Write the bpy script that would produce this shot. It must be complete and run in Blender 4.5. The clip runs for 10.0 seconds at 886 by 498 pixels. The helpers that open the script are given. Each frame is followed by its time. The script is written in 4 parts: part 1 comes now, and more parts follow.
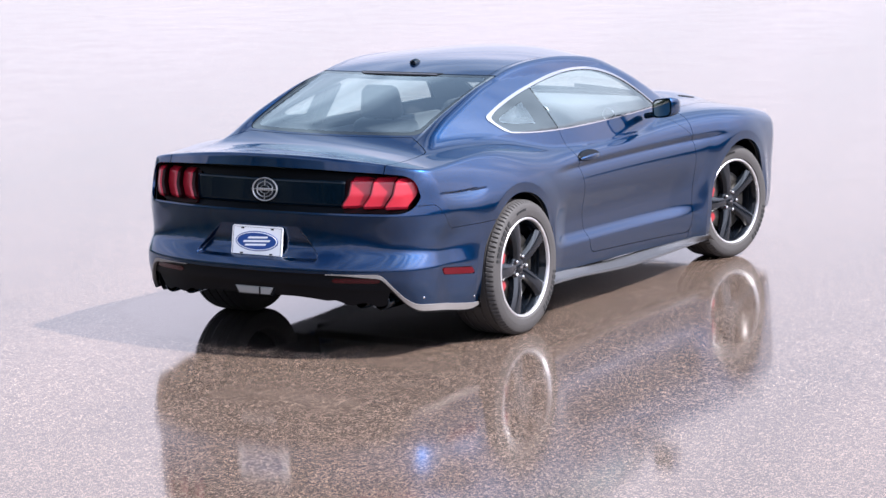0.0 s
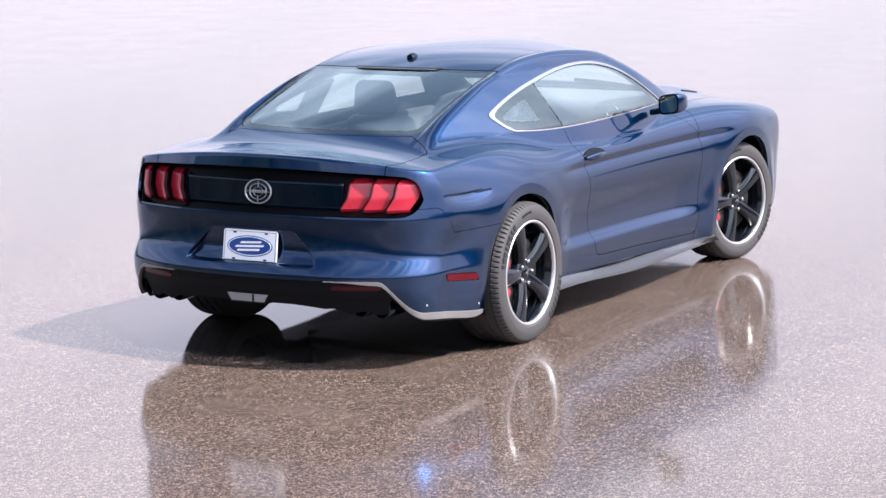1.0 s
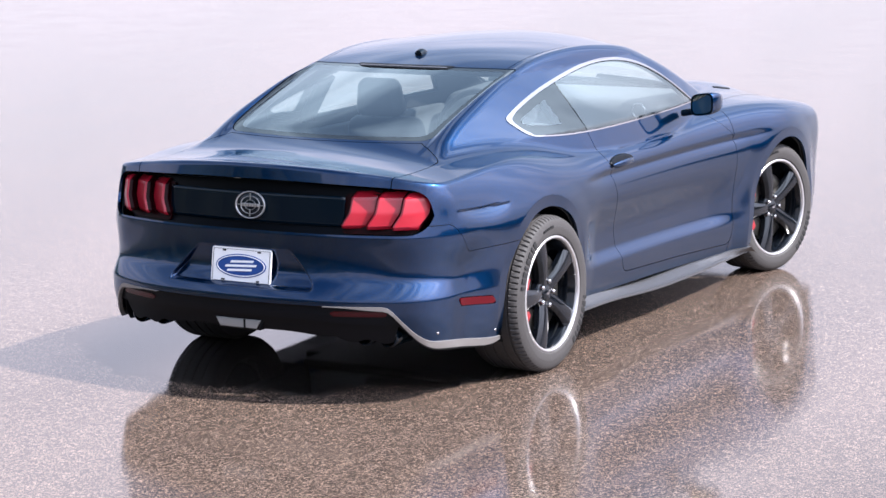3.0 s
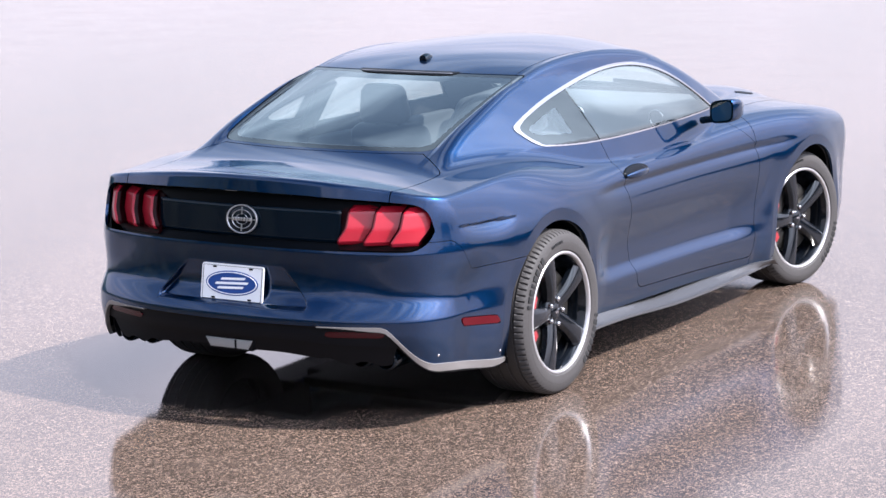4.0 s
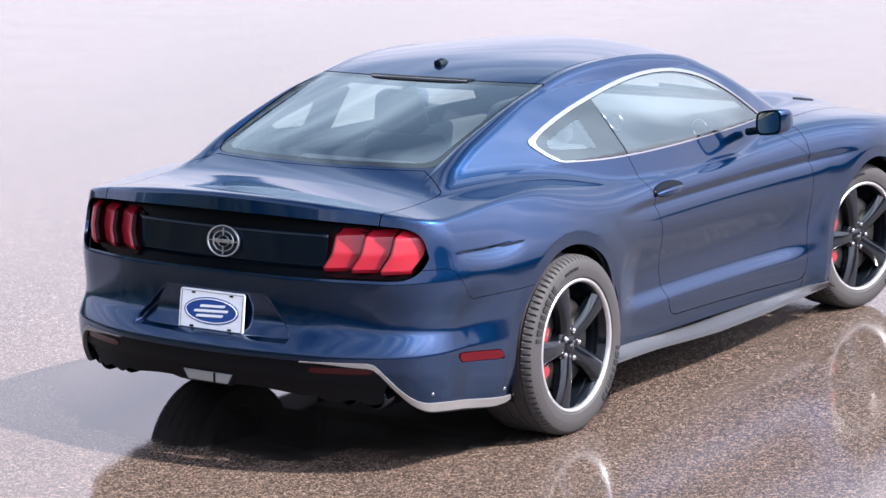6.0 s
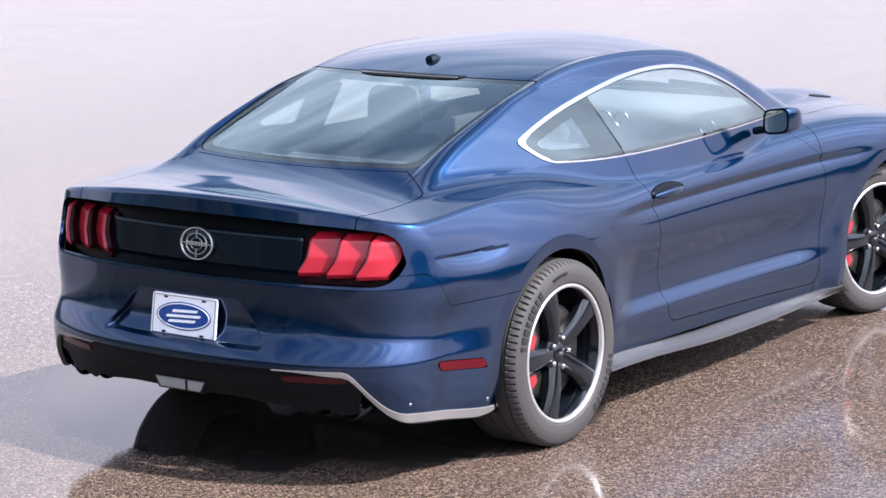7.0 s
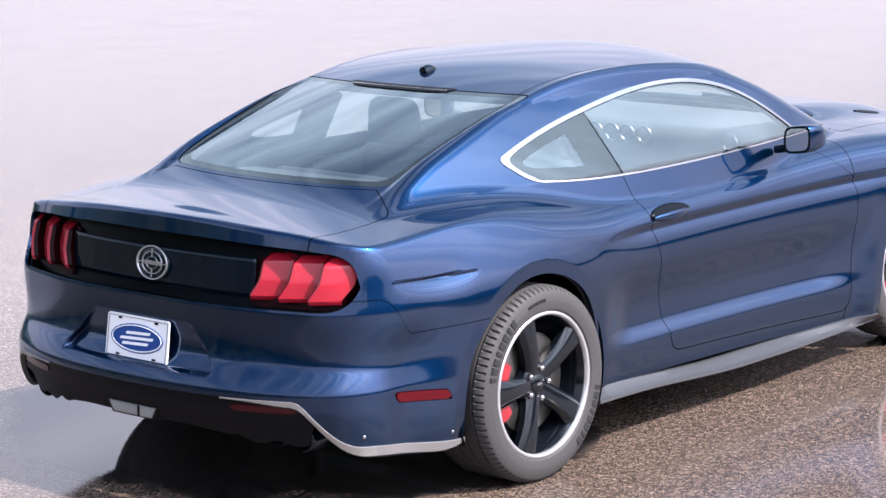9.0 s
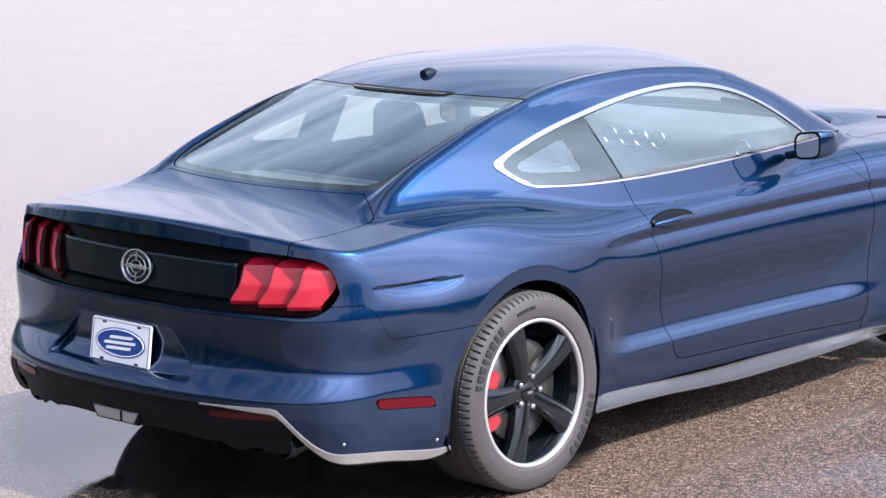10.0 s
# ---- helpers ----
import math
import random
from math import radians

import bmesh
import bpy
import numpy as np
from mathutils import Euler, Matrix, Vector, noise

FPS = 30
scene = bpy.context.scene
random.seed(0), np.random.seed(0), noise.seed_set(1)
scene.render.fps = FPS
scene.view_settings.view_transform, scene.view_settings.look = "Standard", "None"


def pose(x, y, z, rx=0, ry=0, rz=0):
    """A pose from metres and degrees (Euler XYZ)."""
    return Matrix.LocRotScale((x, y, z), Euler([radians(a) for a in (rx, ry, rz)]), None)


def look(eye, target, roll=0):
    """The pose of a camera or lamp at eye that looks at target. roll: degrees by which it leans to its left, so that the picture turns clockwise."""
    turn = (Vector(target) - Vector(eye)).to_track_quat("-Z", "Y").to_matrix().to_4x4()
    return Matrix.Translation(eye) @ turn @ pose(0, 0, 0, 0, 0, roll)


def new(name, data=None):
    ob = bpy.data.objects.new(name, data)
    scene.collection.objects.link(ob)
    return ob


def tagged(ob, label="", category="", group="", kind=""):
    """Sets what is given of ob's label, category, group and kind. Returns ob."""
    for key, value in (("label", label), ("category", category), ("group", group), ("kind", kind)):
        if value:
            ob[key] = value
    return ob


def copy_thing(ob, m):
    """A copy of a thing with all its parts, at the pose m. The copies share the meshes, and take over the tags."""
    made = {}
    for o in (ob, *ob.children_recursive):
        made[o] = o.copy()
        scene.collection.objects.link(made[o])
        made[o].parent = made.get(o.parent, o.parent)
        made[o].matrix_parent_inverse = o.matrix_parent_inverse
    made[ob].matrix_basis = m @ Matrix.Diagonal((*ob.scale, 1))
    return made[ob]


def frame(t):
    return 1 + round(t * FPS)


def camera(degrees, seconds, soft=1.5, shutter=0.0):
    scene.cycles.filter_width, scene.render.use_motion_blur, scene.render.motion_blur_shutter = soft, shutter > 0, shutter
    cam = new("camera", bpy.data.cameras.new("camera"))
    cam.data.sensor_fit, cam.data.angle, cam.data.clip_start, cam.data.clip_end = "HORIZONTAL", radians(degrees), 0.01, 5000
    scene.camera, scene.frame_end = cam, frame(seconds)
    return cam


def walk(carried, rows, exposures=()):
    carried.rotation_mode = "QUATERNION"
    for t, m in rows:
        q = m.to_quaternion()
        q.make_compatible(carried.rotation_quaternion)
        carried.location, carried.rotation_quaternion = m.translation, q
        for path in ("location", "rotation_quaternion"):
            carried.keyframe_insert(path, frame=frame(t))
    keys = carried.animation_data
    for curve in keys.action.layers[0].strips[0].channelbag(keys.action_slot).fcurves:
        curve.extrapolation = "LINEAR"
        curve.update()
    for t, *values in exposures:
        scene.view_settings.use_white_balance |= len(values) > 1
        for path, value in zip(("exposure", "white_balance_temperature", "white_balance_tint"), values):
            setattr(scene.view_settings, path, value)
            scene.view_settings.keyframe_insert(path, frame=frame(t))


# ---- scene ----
cam = camera(20.0, 10.0)
PATH = [
    (0, (7.178, -12.474, 2.413), (6.155, -10.782, 2.108), -1.1),
    (0.5, (6.884, -12.283, 2.408), (5.883, -10.58, 2.098), -1.0),
    (1, (6.663, -12.048, 2.414), (5.671, -10.34, 2.097), -1.0),
    (1.5, (6.468, -11.817, 2.419), (5.482, -10.107, 2.096), -1.0),
    (2, (6.291, -11.557, 2.422), (5.306, -9.848, 2.093), -0.9),
    (3.5, (5.927, -10.751, 2.415), (4.926, -9.053, 2.075), -1.0),
    (4, (5.862, -10.467, 2.412), (4.845, -8.779, 2.071), -1.0),
    (4.5, (5.815, -10.185, 2.409), (4.778, -8.509, 2.067), -0.9),
    (5, (5.793, -9.922, 2.429), (4.734, -8.262, 2.081), -0.9),
    (5.5, (5.802, -9.66, 2.433), (4.717, -8.016, 2.081), -0.9),
    (7, (5.88, -8.922, 2.422), (4.726, -7.33, 2.056), -0.9),
    (7.5, (5.95, -8.69, 2.41), (4.767, -7.119, 2.045), -0.9),
    (8, (6.018, -8.47, 2.423), (4.807, -6.922, 2.055), -0.8),
    (8.5, (6.122, -8.244, 2.429), (4.876, -6.724, 2.059), -0.9),
    (9, (6.21, -8.046, 2.412), (4.932, -6.551, 2.046), -0.8),
    (9.5, (6.33, -7.854, 2.394), (5.018, -6.389, 2.032), -0.9),
    (10, (6.431, -7.677, 2.376), (5.088, -6.239, 2.017), -0.9),
]
walk(cam, [(t, look(eye, target, roll)) for t, eye, target, roll in PATH],
     [(0, 1.6, 6050, 13), (10, 1.6, 6050, 13)])

# ---- light ----
world = bpy.data.worlds.new("sky")
scene.world = world
world.use_nodes = True
wn = world.node_tree.nodes
sky = wn.new("ShaderNodeTexSky")
sky.sky_type = "NISHITA"
sky.sun_disc = False
sky.sun_elevation = radians(50)
sky.sun_rotation = radians(80)
sky.air_density, sky.dust_density, sky.ozone_density = 1.0, 1.5, 1.0
wl = world.node_tree.links


def sky_math(op, a, c=None):
    n = wn.new("ShaderNodeMath")
    n.operation = op
    for i, v in enumerate((a, c)):
        if v is None:
            continue
        if isinstance(v, (int, float)):
            n.inputs[i].default_value = v
        else:
            wl.new(v, n.inputs[i])
    return n.outputs[0]


# white haze, thick near the horizon, and thin streaks of high cloud above
way = wn.new("ShaderNodeTexCoord")
axes = wn.new("ShaderNodeSeparateXYZ")
wl.new(way.outputs["Generated"], axes.inputs[0])
high = sky_math("MAXIMUM", axes.outputs["Z"], 0.0)
thick = sky_math("MULTIPLY", sky_math("POWER", 2.718, sky_math("MULTIPLY", sky_math("POWER", high, 2.0), -3.4)), 0.86)
flat = wn.new("ShaderNodeCombineXYZ")
below = sky_math("ADD", high, 0.15)
wl.new(sky_math("MULTIPLY", sky_math("DIVIDE", axes.outputs["X"], below), 2.2), flat.inputs[0])
wl.new(sky_math("MULTIPLY", sky_math("DIVIDE", axes.outputs["Y"], below), 0.42), flat.inputs[1])
cirrus = wn.new("ShaderNodeTexNoise")
cirrus.inputs["Scale"].default_value, cirrus.inputs["Detail"].default_value = 2.1, 4.0
wl.new(flat.outputs[0], cirrus.inputs["Vector"])
wisps = wn.new("ShaderNodeMapRange")
wisps.inputs["From Min"].default_value, wisps.inputs["From Max"].default_value = 0.43, 0.66
wisps.inputs["To Min"].default_value, wisps.inputs["To Max"].default_value = -0.10, 0.37
wl.new(cirrus.outputs["Fac"], wisps.inputs["Value"])
# the haze glows towards the sun
aim = wn.new("ShaderNodeVectorMath")
aim.operation = "DOT_PRODUCT"
aim.inputs[1].default_value = Vector((8.2, 1.5, 10)).normalized()
wl.new(way.outputs["Generated"], aim.inputs[0])
above = wn.new("ShaderNodeMapRange")
above.inputs["From Min"].default_value, above.inputs["From Max"].default_value = 0.06, 0.42
wl.new(axes.outputs["Z"], above.inputs["Value"])
ray = sky_math("POWER", sky_math("MAXIMUM", aim.outputs["Value"], 0.0), 4.5)
glow = sky_math("ADD", sky_math("MULTIPLY", sky_math("MULTIPLY", ray, above.outputs["Result"]), 12.0), sky_math("ADD", sky_math("MULTIPLY", high, 1.3), 0.79))
lit = wn.new("ShaderNodeVectorMath")
lit.operation = "SCALE"
tone = wn.new("ShaderNodeMix")
tone.data_type = "RGBA"
tone.inputs["A"].default_value, tone.inputs["B"].default_value = (8.15, 7.55, 8.25, 1), (7.0, 7.8, 8.9, 1)
wl.new(sky_math("MINIMUM", sky_math("MULTIPLY", sky_math("MAXIMUM", sky_math("SUBTRACT", high, 0.22), 0.0), 3.0), 1.0), tone.inputs["Factor"])
wl.new(tone.outputs["Result"], lit.inputs[0])
wl.new(glow, lit.inputs["Scale"])
haze = wn.new("ShaderNodeMix")
haze.data_type = "RGBA"
wl.new(lit.outputs[0], haze.inputs["B"])
wl.new(sky_math("MINIMUM", sky_math("ADD", thick, wisps.outputs["Result"]), 1.0), haze.inputs["Factor"])
wl.new(sky.outputs["Color"], haze.inputs["A"])
wl.new(haze.outputs["Result"], wn["Background"].inputs["Color"])
wn["Background"].inputs["Strength"].default_value = 0.058

sun_data = bpy.data.lights.new("sun", "SUN")
sun_data.energy, sun_data.angle, sun_data.color = 4.3, radians(0.55), (1.0, 0.93, 0.84)
sun = new("sun", sun_data)
sun.matrix_world = look((8.2, 1.5, 10), (0, 0, 0))


# ---- materials ----
def material(name, color, rough=0.5, metal=0.0, coat=0.0, **more):
    m = bpy.data.materials.new(name)
    m.use_nodes = True
    b = m.node_tree.nodes["Principled BSDF"]
    b.inputs["Base Color"].default_value = (*color, 1)
    b.inputs["Roughness"].default_value = rough
    b.inputs["Metallic"].default_value = metal
    b.inputs["Coat Weight"].default_value = coat
    b.inputs["Coat Roughness"].default_value = 0.02
    for key, value in more.items():
        b.inputs[key.replace("_", " ")].default_value = value
    return m


def node(m, kind, **sets):
    n = m.node_tree.nodes.new(kind)
    for key, value in sets.items():
        if key in n.inputs:
            n.inputs[key].default_value = value
    return n


def link(m, a, b):
    m.node_tree.links.new(a, b)


def ramp(m, source, stops):
    n = node(m, "ShaderNodeValToRGB")
    for i, (at, c) in enumerate(stops):
        e = n.color_ramp.elements[i] if i < 2 else n.color_ramp.elements.new(at)
        e.position, e.color = at, (*c, 1)
    link(m, source, n.inputs["Fac"])
    return n.outputs["Color"]


def grain(m, scale, rough_low, rough_high, bump=0.0, dist=0.002, detail=4.0):
    """Noise in object space that varies the roughness and raises a fine relief."""
    b = m.node_tree.nodes["Principled BSDF"]
    co = node(m, "ShaderNodeTexCoord")
    n = node(m, "ShaderNodeTexNoise", Scale=scale, Detail=detail)
    link(m, co.outputs["Object"], n.inputs["Vector"])
    r = node(m, "ShaderNodeMapRange")
    r.inputs["To Min"].default_value, r.inputs["To Max"].default_value = rough_low, rough_high
    link(m, n.outputs["Fac"], r.inputs["Value"])
    link(m, r.outputs["Result"], b.inputs["Roughness"])
    if bump:
        bp = node(m, "ShaderNodeBump", Strength=bump, Distance=dist)
        link(m, n.outputs["Fac"], bp.inputs["Height"])
        link(m, bp.outputs["Normal"], b.inputs["Normal"])
    return m


# metallic blue paint under clear lacquer: fine flakes vary the tint
PAINT = material("blue_paint", (0.006, 0.020, 0.085), 0.33, 1.0, 1.0, Specular_Tint=(0.38, 0.58, 0.78, 1))
PAINT.node_tree.nodes["Principled BSDF"].inputs["Coat IOR"].default_value = 1.50
b = PAINT.node_tree.nodes["Principled BSDF"]
b.inputs["Coat Roughness"].default_value = 0.04
co = node(PAINT, "ShaderNodeTexCoord")
vo = node(PAINT, "ShaderNodeTexVoronoi", Scale=900.0)
link(PAINT, co.outputs["Object"], vo.inputs["Vector"])
link(PAINT, ramp(PAINT, vo.outputs["Color"], [(0.0, (0.0013, 0.0122, 0.042)), (1.0, (0.0038, 0.0365, 0.117))]), b.inputs["Base Color"])
PAINT_DARK = material("satin_black_paint", (0.0012, 0.0024, 0.005), 0.35, Specular_IOR_Level=0.08)
PLASTIC = grain(material("black_plastic", (0.0012, 0.002, 0.004), 0.45, Specular_IOR_Level=0.16), 260, 0.40, 0.60, 0.15, 0.001)
GLOSS = material("gloss_black", (0.0012, 0.006, 0.012), 0.05, Specular_IOR_Level=0.26)
SILVER = grain(material("satin_silver", (0.25, 0.237, 0.233), 0.4, 0.55), 300, 0.32, 0.46)
SKIRT = grain(material("grey_skirt_plastic", (0.040, 0.040, 0.044), 0.4), 240, 0.32, 0.46)
CHROME = grain(material("bright_chrome", (0.42, 0.41, 0.415), 0.14, 1.0), 90, 0.10, 0.22)
MACHINED = grain(material("machined_aluminium", (0.52, 0.51, 0.52), 0.3, 0.8), 120, 0.24, 0.4)
RIM = grain(material("gloss_black_rim", (0.003, 0.004, 0.006), 0.05, Specular_IOR_Level=0.32), 60, 0.03, 0.07)
DISC = grain(material("brake_disc_steel", (0.11, 0.105, 0.10), 0.35, 0.9), 80, 0.28, 0.45)
CALIPER = material("red_caliper", (0.22, 0.004, 0.009), 0.3, 0.0, 0.6)
RUBBER = grain(material("tyre_rubber", (0.029, 0.0262, 0.0262), 0.75), 120, 0.6, 0.85, 0.2, 0.001)
RUBBER_MARK = grain(material("raised_tyre_marks", (0.018, 0.018, 0.019), 0.6, Specular_IOR_Level=0.2), 120, 0.5, 0.7)
LAMP_RED = material("red_lamp_lens", (0.30, 0.008, 0.020), 0.30, 0.0, 0.2)
LAMP_DEEP = material("deep_red_lens", (0.055, 0.001, 0.0035), 0.25, 0.0, 0.0, Specular_IOR_Level=0.15)
# lens red with shade put in, for louvre sides, inner edges and base
LAMP_SHADED = material("shaded_lamp_red", (0.012, 0.001, 0.002), 0.4, Specular_IOR_Level=0.08)
REFLECTOR = material("dark_red_reflector", (0.035, 0.001, 0.003), 0.2, Specular_IOR_Level=0.3)
WHITE = grain(material("white_enamel", (0.80, 0.80, 0.82), 0.35), 200, 0.28, 0.42)
OVAL_BLUE = material("blue_enamel", (0.012, 0.055, 0.24), 0.3, 0.0, 0.6)
LEATHER = grain(material("black_leather", (0.030, 0.034, 0.040), 0.5), 160, 0.42, 0.62, 0.3, 0.001)
CABIN = grain(material("dark_cabin_plastic", (0.055, 0.060, 0.066), 0.6), 180, 0.5, 0.7, 0.2, 0.001)
LINER = grain(material("headliner_cloth", (0.016, 0.017, 0.019), 0.9), 220, 0.85, 0.95)
MIRROR_GLASS = material("mirror_glass", (0.9, 0.92, 0.93), 0.02, 1.0)


def thin_glass(name, tint, kind="ShaderNodeBsdfTransparent", gloss=0.24):
    """A thin pane: light goes straight on through the tint (or stops at black enamel), with a mirror's gloss by the angle on top."""
    m = bpy.data.materials.new(name)
    m.use_nodes = True
    nt = m.node_tree
    nt.nodes.remove(nt.nodes["Principled BSDF"])
    t, g, x, f, p, a = (nt.nodes.new(k) for k in (kind, "ShaderNodeBsdfGlossy", "ShaderNodeMixShader", "ShaderNodeLayerWeight", "ShaderNodeMath", "ShaderNodeMath"))
    t.inputs["Color"].default_value = (*tint, 1)
    g.inputs["Roughness"].default_value = 0.02
    g.inputs["Color"].default_value = (0.88, 1.0, 1.0, 1)
    f.inputs["Blend"].default_value = 0.5
    p.operation, a.operation = "POWER", "MULTIPLY_ADD"
    p.inputs[1].default_value, a.inputs[1].default_value, a.inputs[2].default_value = 4.0, 0.98 - gloss, gloss
    link(m, f.outputs["Facing"], p.inputs[0])
    link(m, p.outputs[0], a.inputs[0])
    link(m, a.outputs[0], x.inputs[0])
    link(m, t.outputs[0], x.inputs[1])
    link(m, g.outputs[0], x.inputs[2])
    link(m, x.outputs[0], nt.nodes["Material Output"].inputs["Surface"])
    return m


PANE = thin_glass("tinted_window_glass", (0.84, 0.90, 0.87), gloss=0.14)
PANE_REAR = thin_glass("rear_window_glass", (0.76, 0.85, 0.83), gloss=0.23)
FRIT = thin_glass("black_glass_border", (0.006, 0.006, 0.006), "ShaderNodeBsdfDiffuse", gloss=0.08)

# wet asphalt: brown stones in dark binder under a film of water
WET = bpy.data.materials.new("wet_asphalt")
WET.use_nodes = True
b = WET.node_tree.nodes["Principled BSDF"]
co = node(WET, "ShaderNodeTexCoord")
stone = node(WET, "ShaderNodeTexVoronoi", Scale=165.0, Randomness=1.0)
fine = node(WET, "ShaderNodeTexNoise", Scale=260.0, Detail=3.0, Roughness=0.75)
patch = node(WET, "ShaderNodeTexNoise", Scale=1.6, Detail=5.0, Roughness=0.6)
grit = node(WET, "ShaderNodeTexVoronoi", Scale=84.0, Randomness=1.0)
for n in (stone, fine, patch, grit):
    link(WET, co.outputs["Object"], n.inputs["Vector"])
tint = ramp(WET, stone.outputs["Color"], [(0.0, (0.017, 0.0110, 0.0082)), (0.45, (0.068, 0.0460, 0.034)), (1.0, (0.22, 0.167, 0.133))])
shade = ramp(WET, fine.outputs["Fac"], [(0.36, (0.16, 0.145, 0.14)), (0.64, (1.45, 1.45, 1.45))])
wide = ramp(WET, patch.outputs["Fac"], [(0.3, (0.86, 0.85, 0.85)), (0.7, (1.0, 1.0, 1.0))])
specks = ramp(WET, grit.outputs["Color"], [(0.0, (0.46, 0.445, 0.44)), (1.0, (1.85, 1.81, 1.79))])
mul = []
for a, c in ((tint, shade), (None, wide), (None, specks)):
    mx = node(WET, "ShaderNodeMix")
    mx.data_type, mx.blend_type = "RGBA", "MULTIPLY"
    mx.inputs["Factor"].default_value = 1.0
    link(WET, a or mul[-1], mx.inputs["A"])
    link(WET, c, mx.inputs["B"])
    mul.append(mx.outputs["Result"])
# a shallow puddle round the tail: smooth film over soaked stone, with the car's shade painted into its colour
def wet_math(op, *a):
    n = node(WET, "ShaderNodeMath")
    n.operation = op
    for i, v in enumerate(a):
        if isinstance(v, (int, float)):
            n.inputs[i].default_value = v
        else:
            link(WET, v, n.inputs[i])
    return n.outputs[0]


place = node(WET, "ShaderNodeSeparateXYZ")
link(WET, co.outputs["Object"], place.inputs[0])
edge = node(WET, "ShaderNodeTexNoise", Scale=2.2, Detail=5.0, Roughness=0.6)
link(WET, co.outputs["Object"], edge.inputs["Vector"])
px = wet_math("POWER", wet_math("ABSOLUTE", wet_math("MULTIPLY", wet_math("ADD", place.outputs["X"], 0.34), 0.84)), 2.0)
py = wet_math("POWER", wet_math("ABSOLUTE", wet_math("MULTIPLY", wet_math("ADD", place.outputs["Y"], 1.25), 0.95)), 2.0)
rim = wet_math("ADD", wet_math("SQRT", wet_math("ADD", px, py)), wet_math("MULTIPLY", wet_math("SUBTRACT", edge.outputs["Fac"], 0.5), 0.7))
puddle_shade = node(WET, "ShaderNodeMapRange")
puddle_shade.inputs["From Min"].default_value, puddle_shade.inputs["From Max"].default_value = 1.03, 0.97
link(WET, rim, puddle_shade.inputs["Value"])
# soaked stone taken nearly to black, which deepens the car's shadow by colour
soak_shade = node(WET, "ShaderNodeMix")
soak_shade.data_type, soak_shade.blend_type = "RGBA", "MULTIPLY"
soak_shade.inputs["B"].default_value = (0.07, 0.08, 0.10, 1)
link(WET, puddle_shade.outputs["Result"], soak_shade.inputs["Factor"])
link(WET, mul[-1], soak_shade.inputs["A"])
link(WET, soak_shade.outputs["Result"], b.inputs["Base Color"])
b.inputs["Roughness"].default_value = 0.85
b.inputs["Specular IOR Level"].default_value = 0.2
poke = node(WET, "ShaderNodeMapRange")
poke.inputs["To Min"].default_value, poke.inputs["To Max"].default_value = 0.93, 1.0
link(WET, grit.outputs["Color"], poke.inputs["Value"])
link(WET, wet_math("MAXIMUM", poke.outputs["Result"], puddle_shade.outputs["Result"]), b.inputs["Coat Weight"])
b.inputs["Coat IOR"].default_value = 1.52
film = node(WET, "ShaderNodeMapRange")
film.inputs["From Min"].default_value, film.inputs["From Max"].default_value = 0.35, 0.65
film.inputs["To Min"].default_value, film.inputs["To Max"].default_value = 0.060, 0.120
link(WET, patch.outputs["Fac"], film.inputs["Value"])
link(WET, wet_math("MULTIPLY", film.outputs["Result"], wet_math("SUBTRACT", 1.0, wet_math("MULTIPLY", puddle_shade.outputs["Result"], 0.8))), b.inputs["Coat Roughness"])
relief = node(WET, "ShaderNodeBump", Strength=0.35, Distance=0.003)
link(WET, fine.outputs["Fac"], relief.inputs["Height"])
link(WET, relief.outputs["Normal"], b.inputs["Normal"])
ripple = node(WET, "ShaderNodeTexNoise", Scale=38.0, Detail=3.0)
link(WET, co.outputs["Object"], ripple.inputs["Vector"])
film_relief = node(WET, "ShaderNodeBump", Strength=0.05, Distance=0.002)
rough = node(WET, "ShaderNodeMath")
rough.operation = "MULTIPLY_ADD"
rough.inputs[1].default_value = 0.22
link(WET, fine.outputs["Fac"], rough.inputs[0])
link(WET, ripple.outputs["Fac"], rough.inputs[2])
link(WET, rough.outputs[0], film_relief.inputs["Height"])
link(WET, film_relief.outputs["Normal"], b.inputs["Coat Normal"])


# ---- small mesh helpers ----
def mesh_of(name, verts, faces, mat, smooth=True, normals=None):
    clean = [tuple(int(i) for k, i in enumerate(f) if i != f[k - 1]) for f in faces]
    me = bpy.data.meshes.new(name)
    me.from_pydata([tuple(map(float, v)) for v in verts], [], [f for f in clean if len(set(f)) == len(f) > 2])
    me.validate(clean_customdata=False)
    me.materials.append(mat)
    me.polygons.foreach_set("use_smooth", [smooth] * len(me.polygons))
    if normals is not None:
        me.normals_split_custom_set_from_vertices([tuple(map(float, n)) for n in normals])
    me.update()
    return me


def part(name, me, parent, label="", m=None):
    ob = new(name, me)
    ob.parent = parent
    if m is not None:
        ob.matrix_basis = m
    if label:
        ob["label"] = label
    return ob


def bm_mesh(name, bm, mat, smooth=True, bevel=0.0, segments=2):
    if bevel:
        es = [e for e in bm.edges if len(e.link_faces) == 2 and e.calc_face_angle(0) > 0.5]
        bmesh.ops.bevel(bm, geom=es, offset=bevel, segments=segments, affect="EDGES", profile=0.5, clamp_overlap=True)
    bmesh.ops.recalc_face_normals(bm, faces=bm.faces[:])
    me = bpy.data.meshes.new(name)
    bm.to_mesh(me)
    bm.free()
    me.materials.append(mat)
    me.polygons.foreach_set("use_smooth", [smooth] * len(me.polygons))
    if smooth:
        me.set_sharp_from_angle(angle=radians(38))
    return me


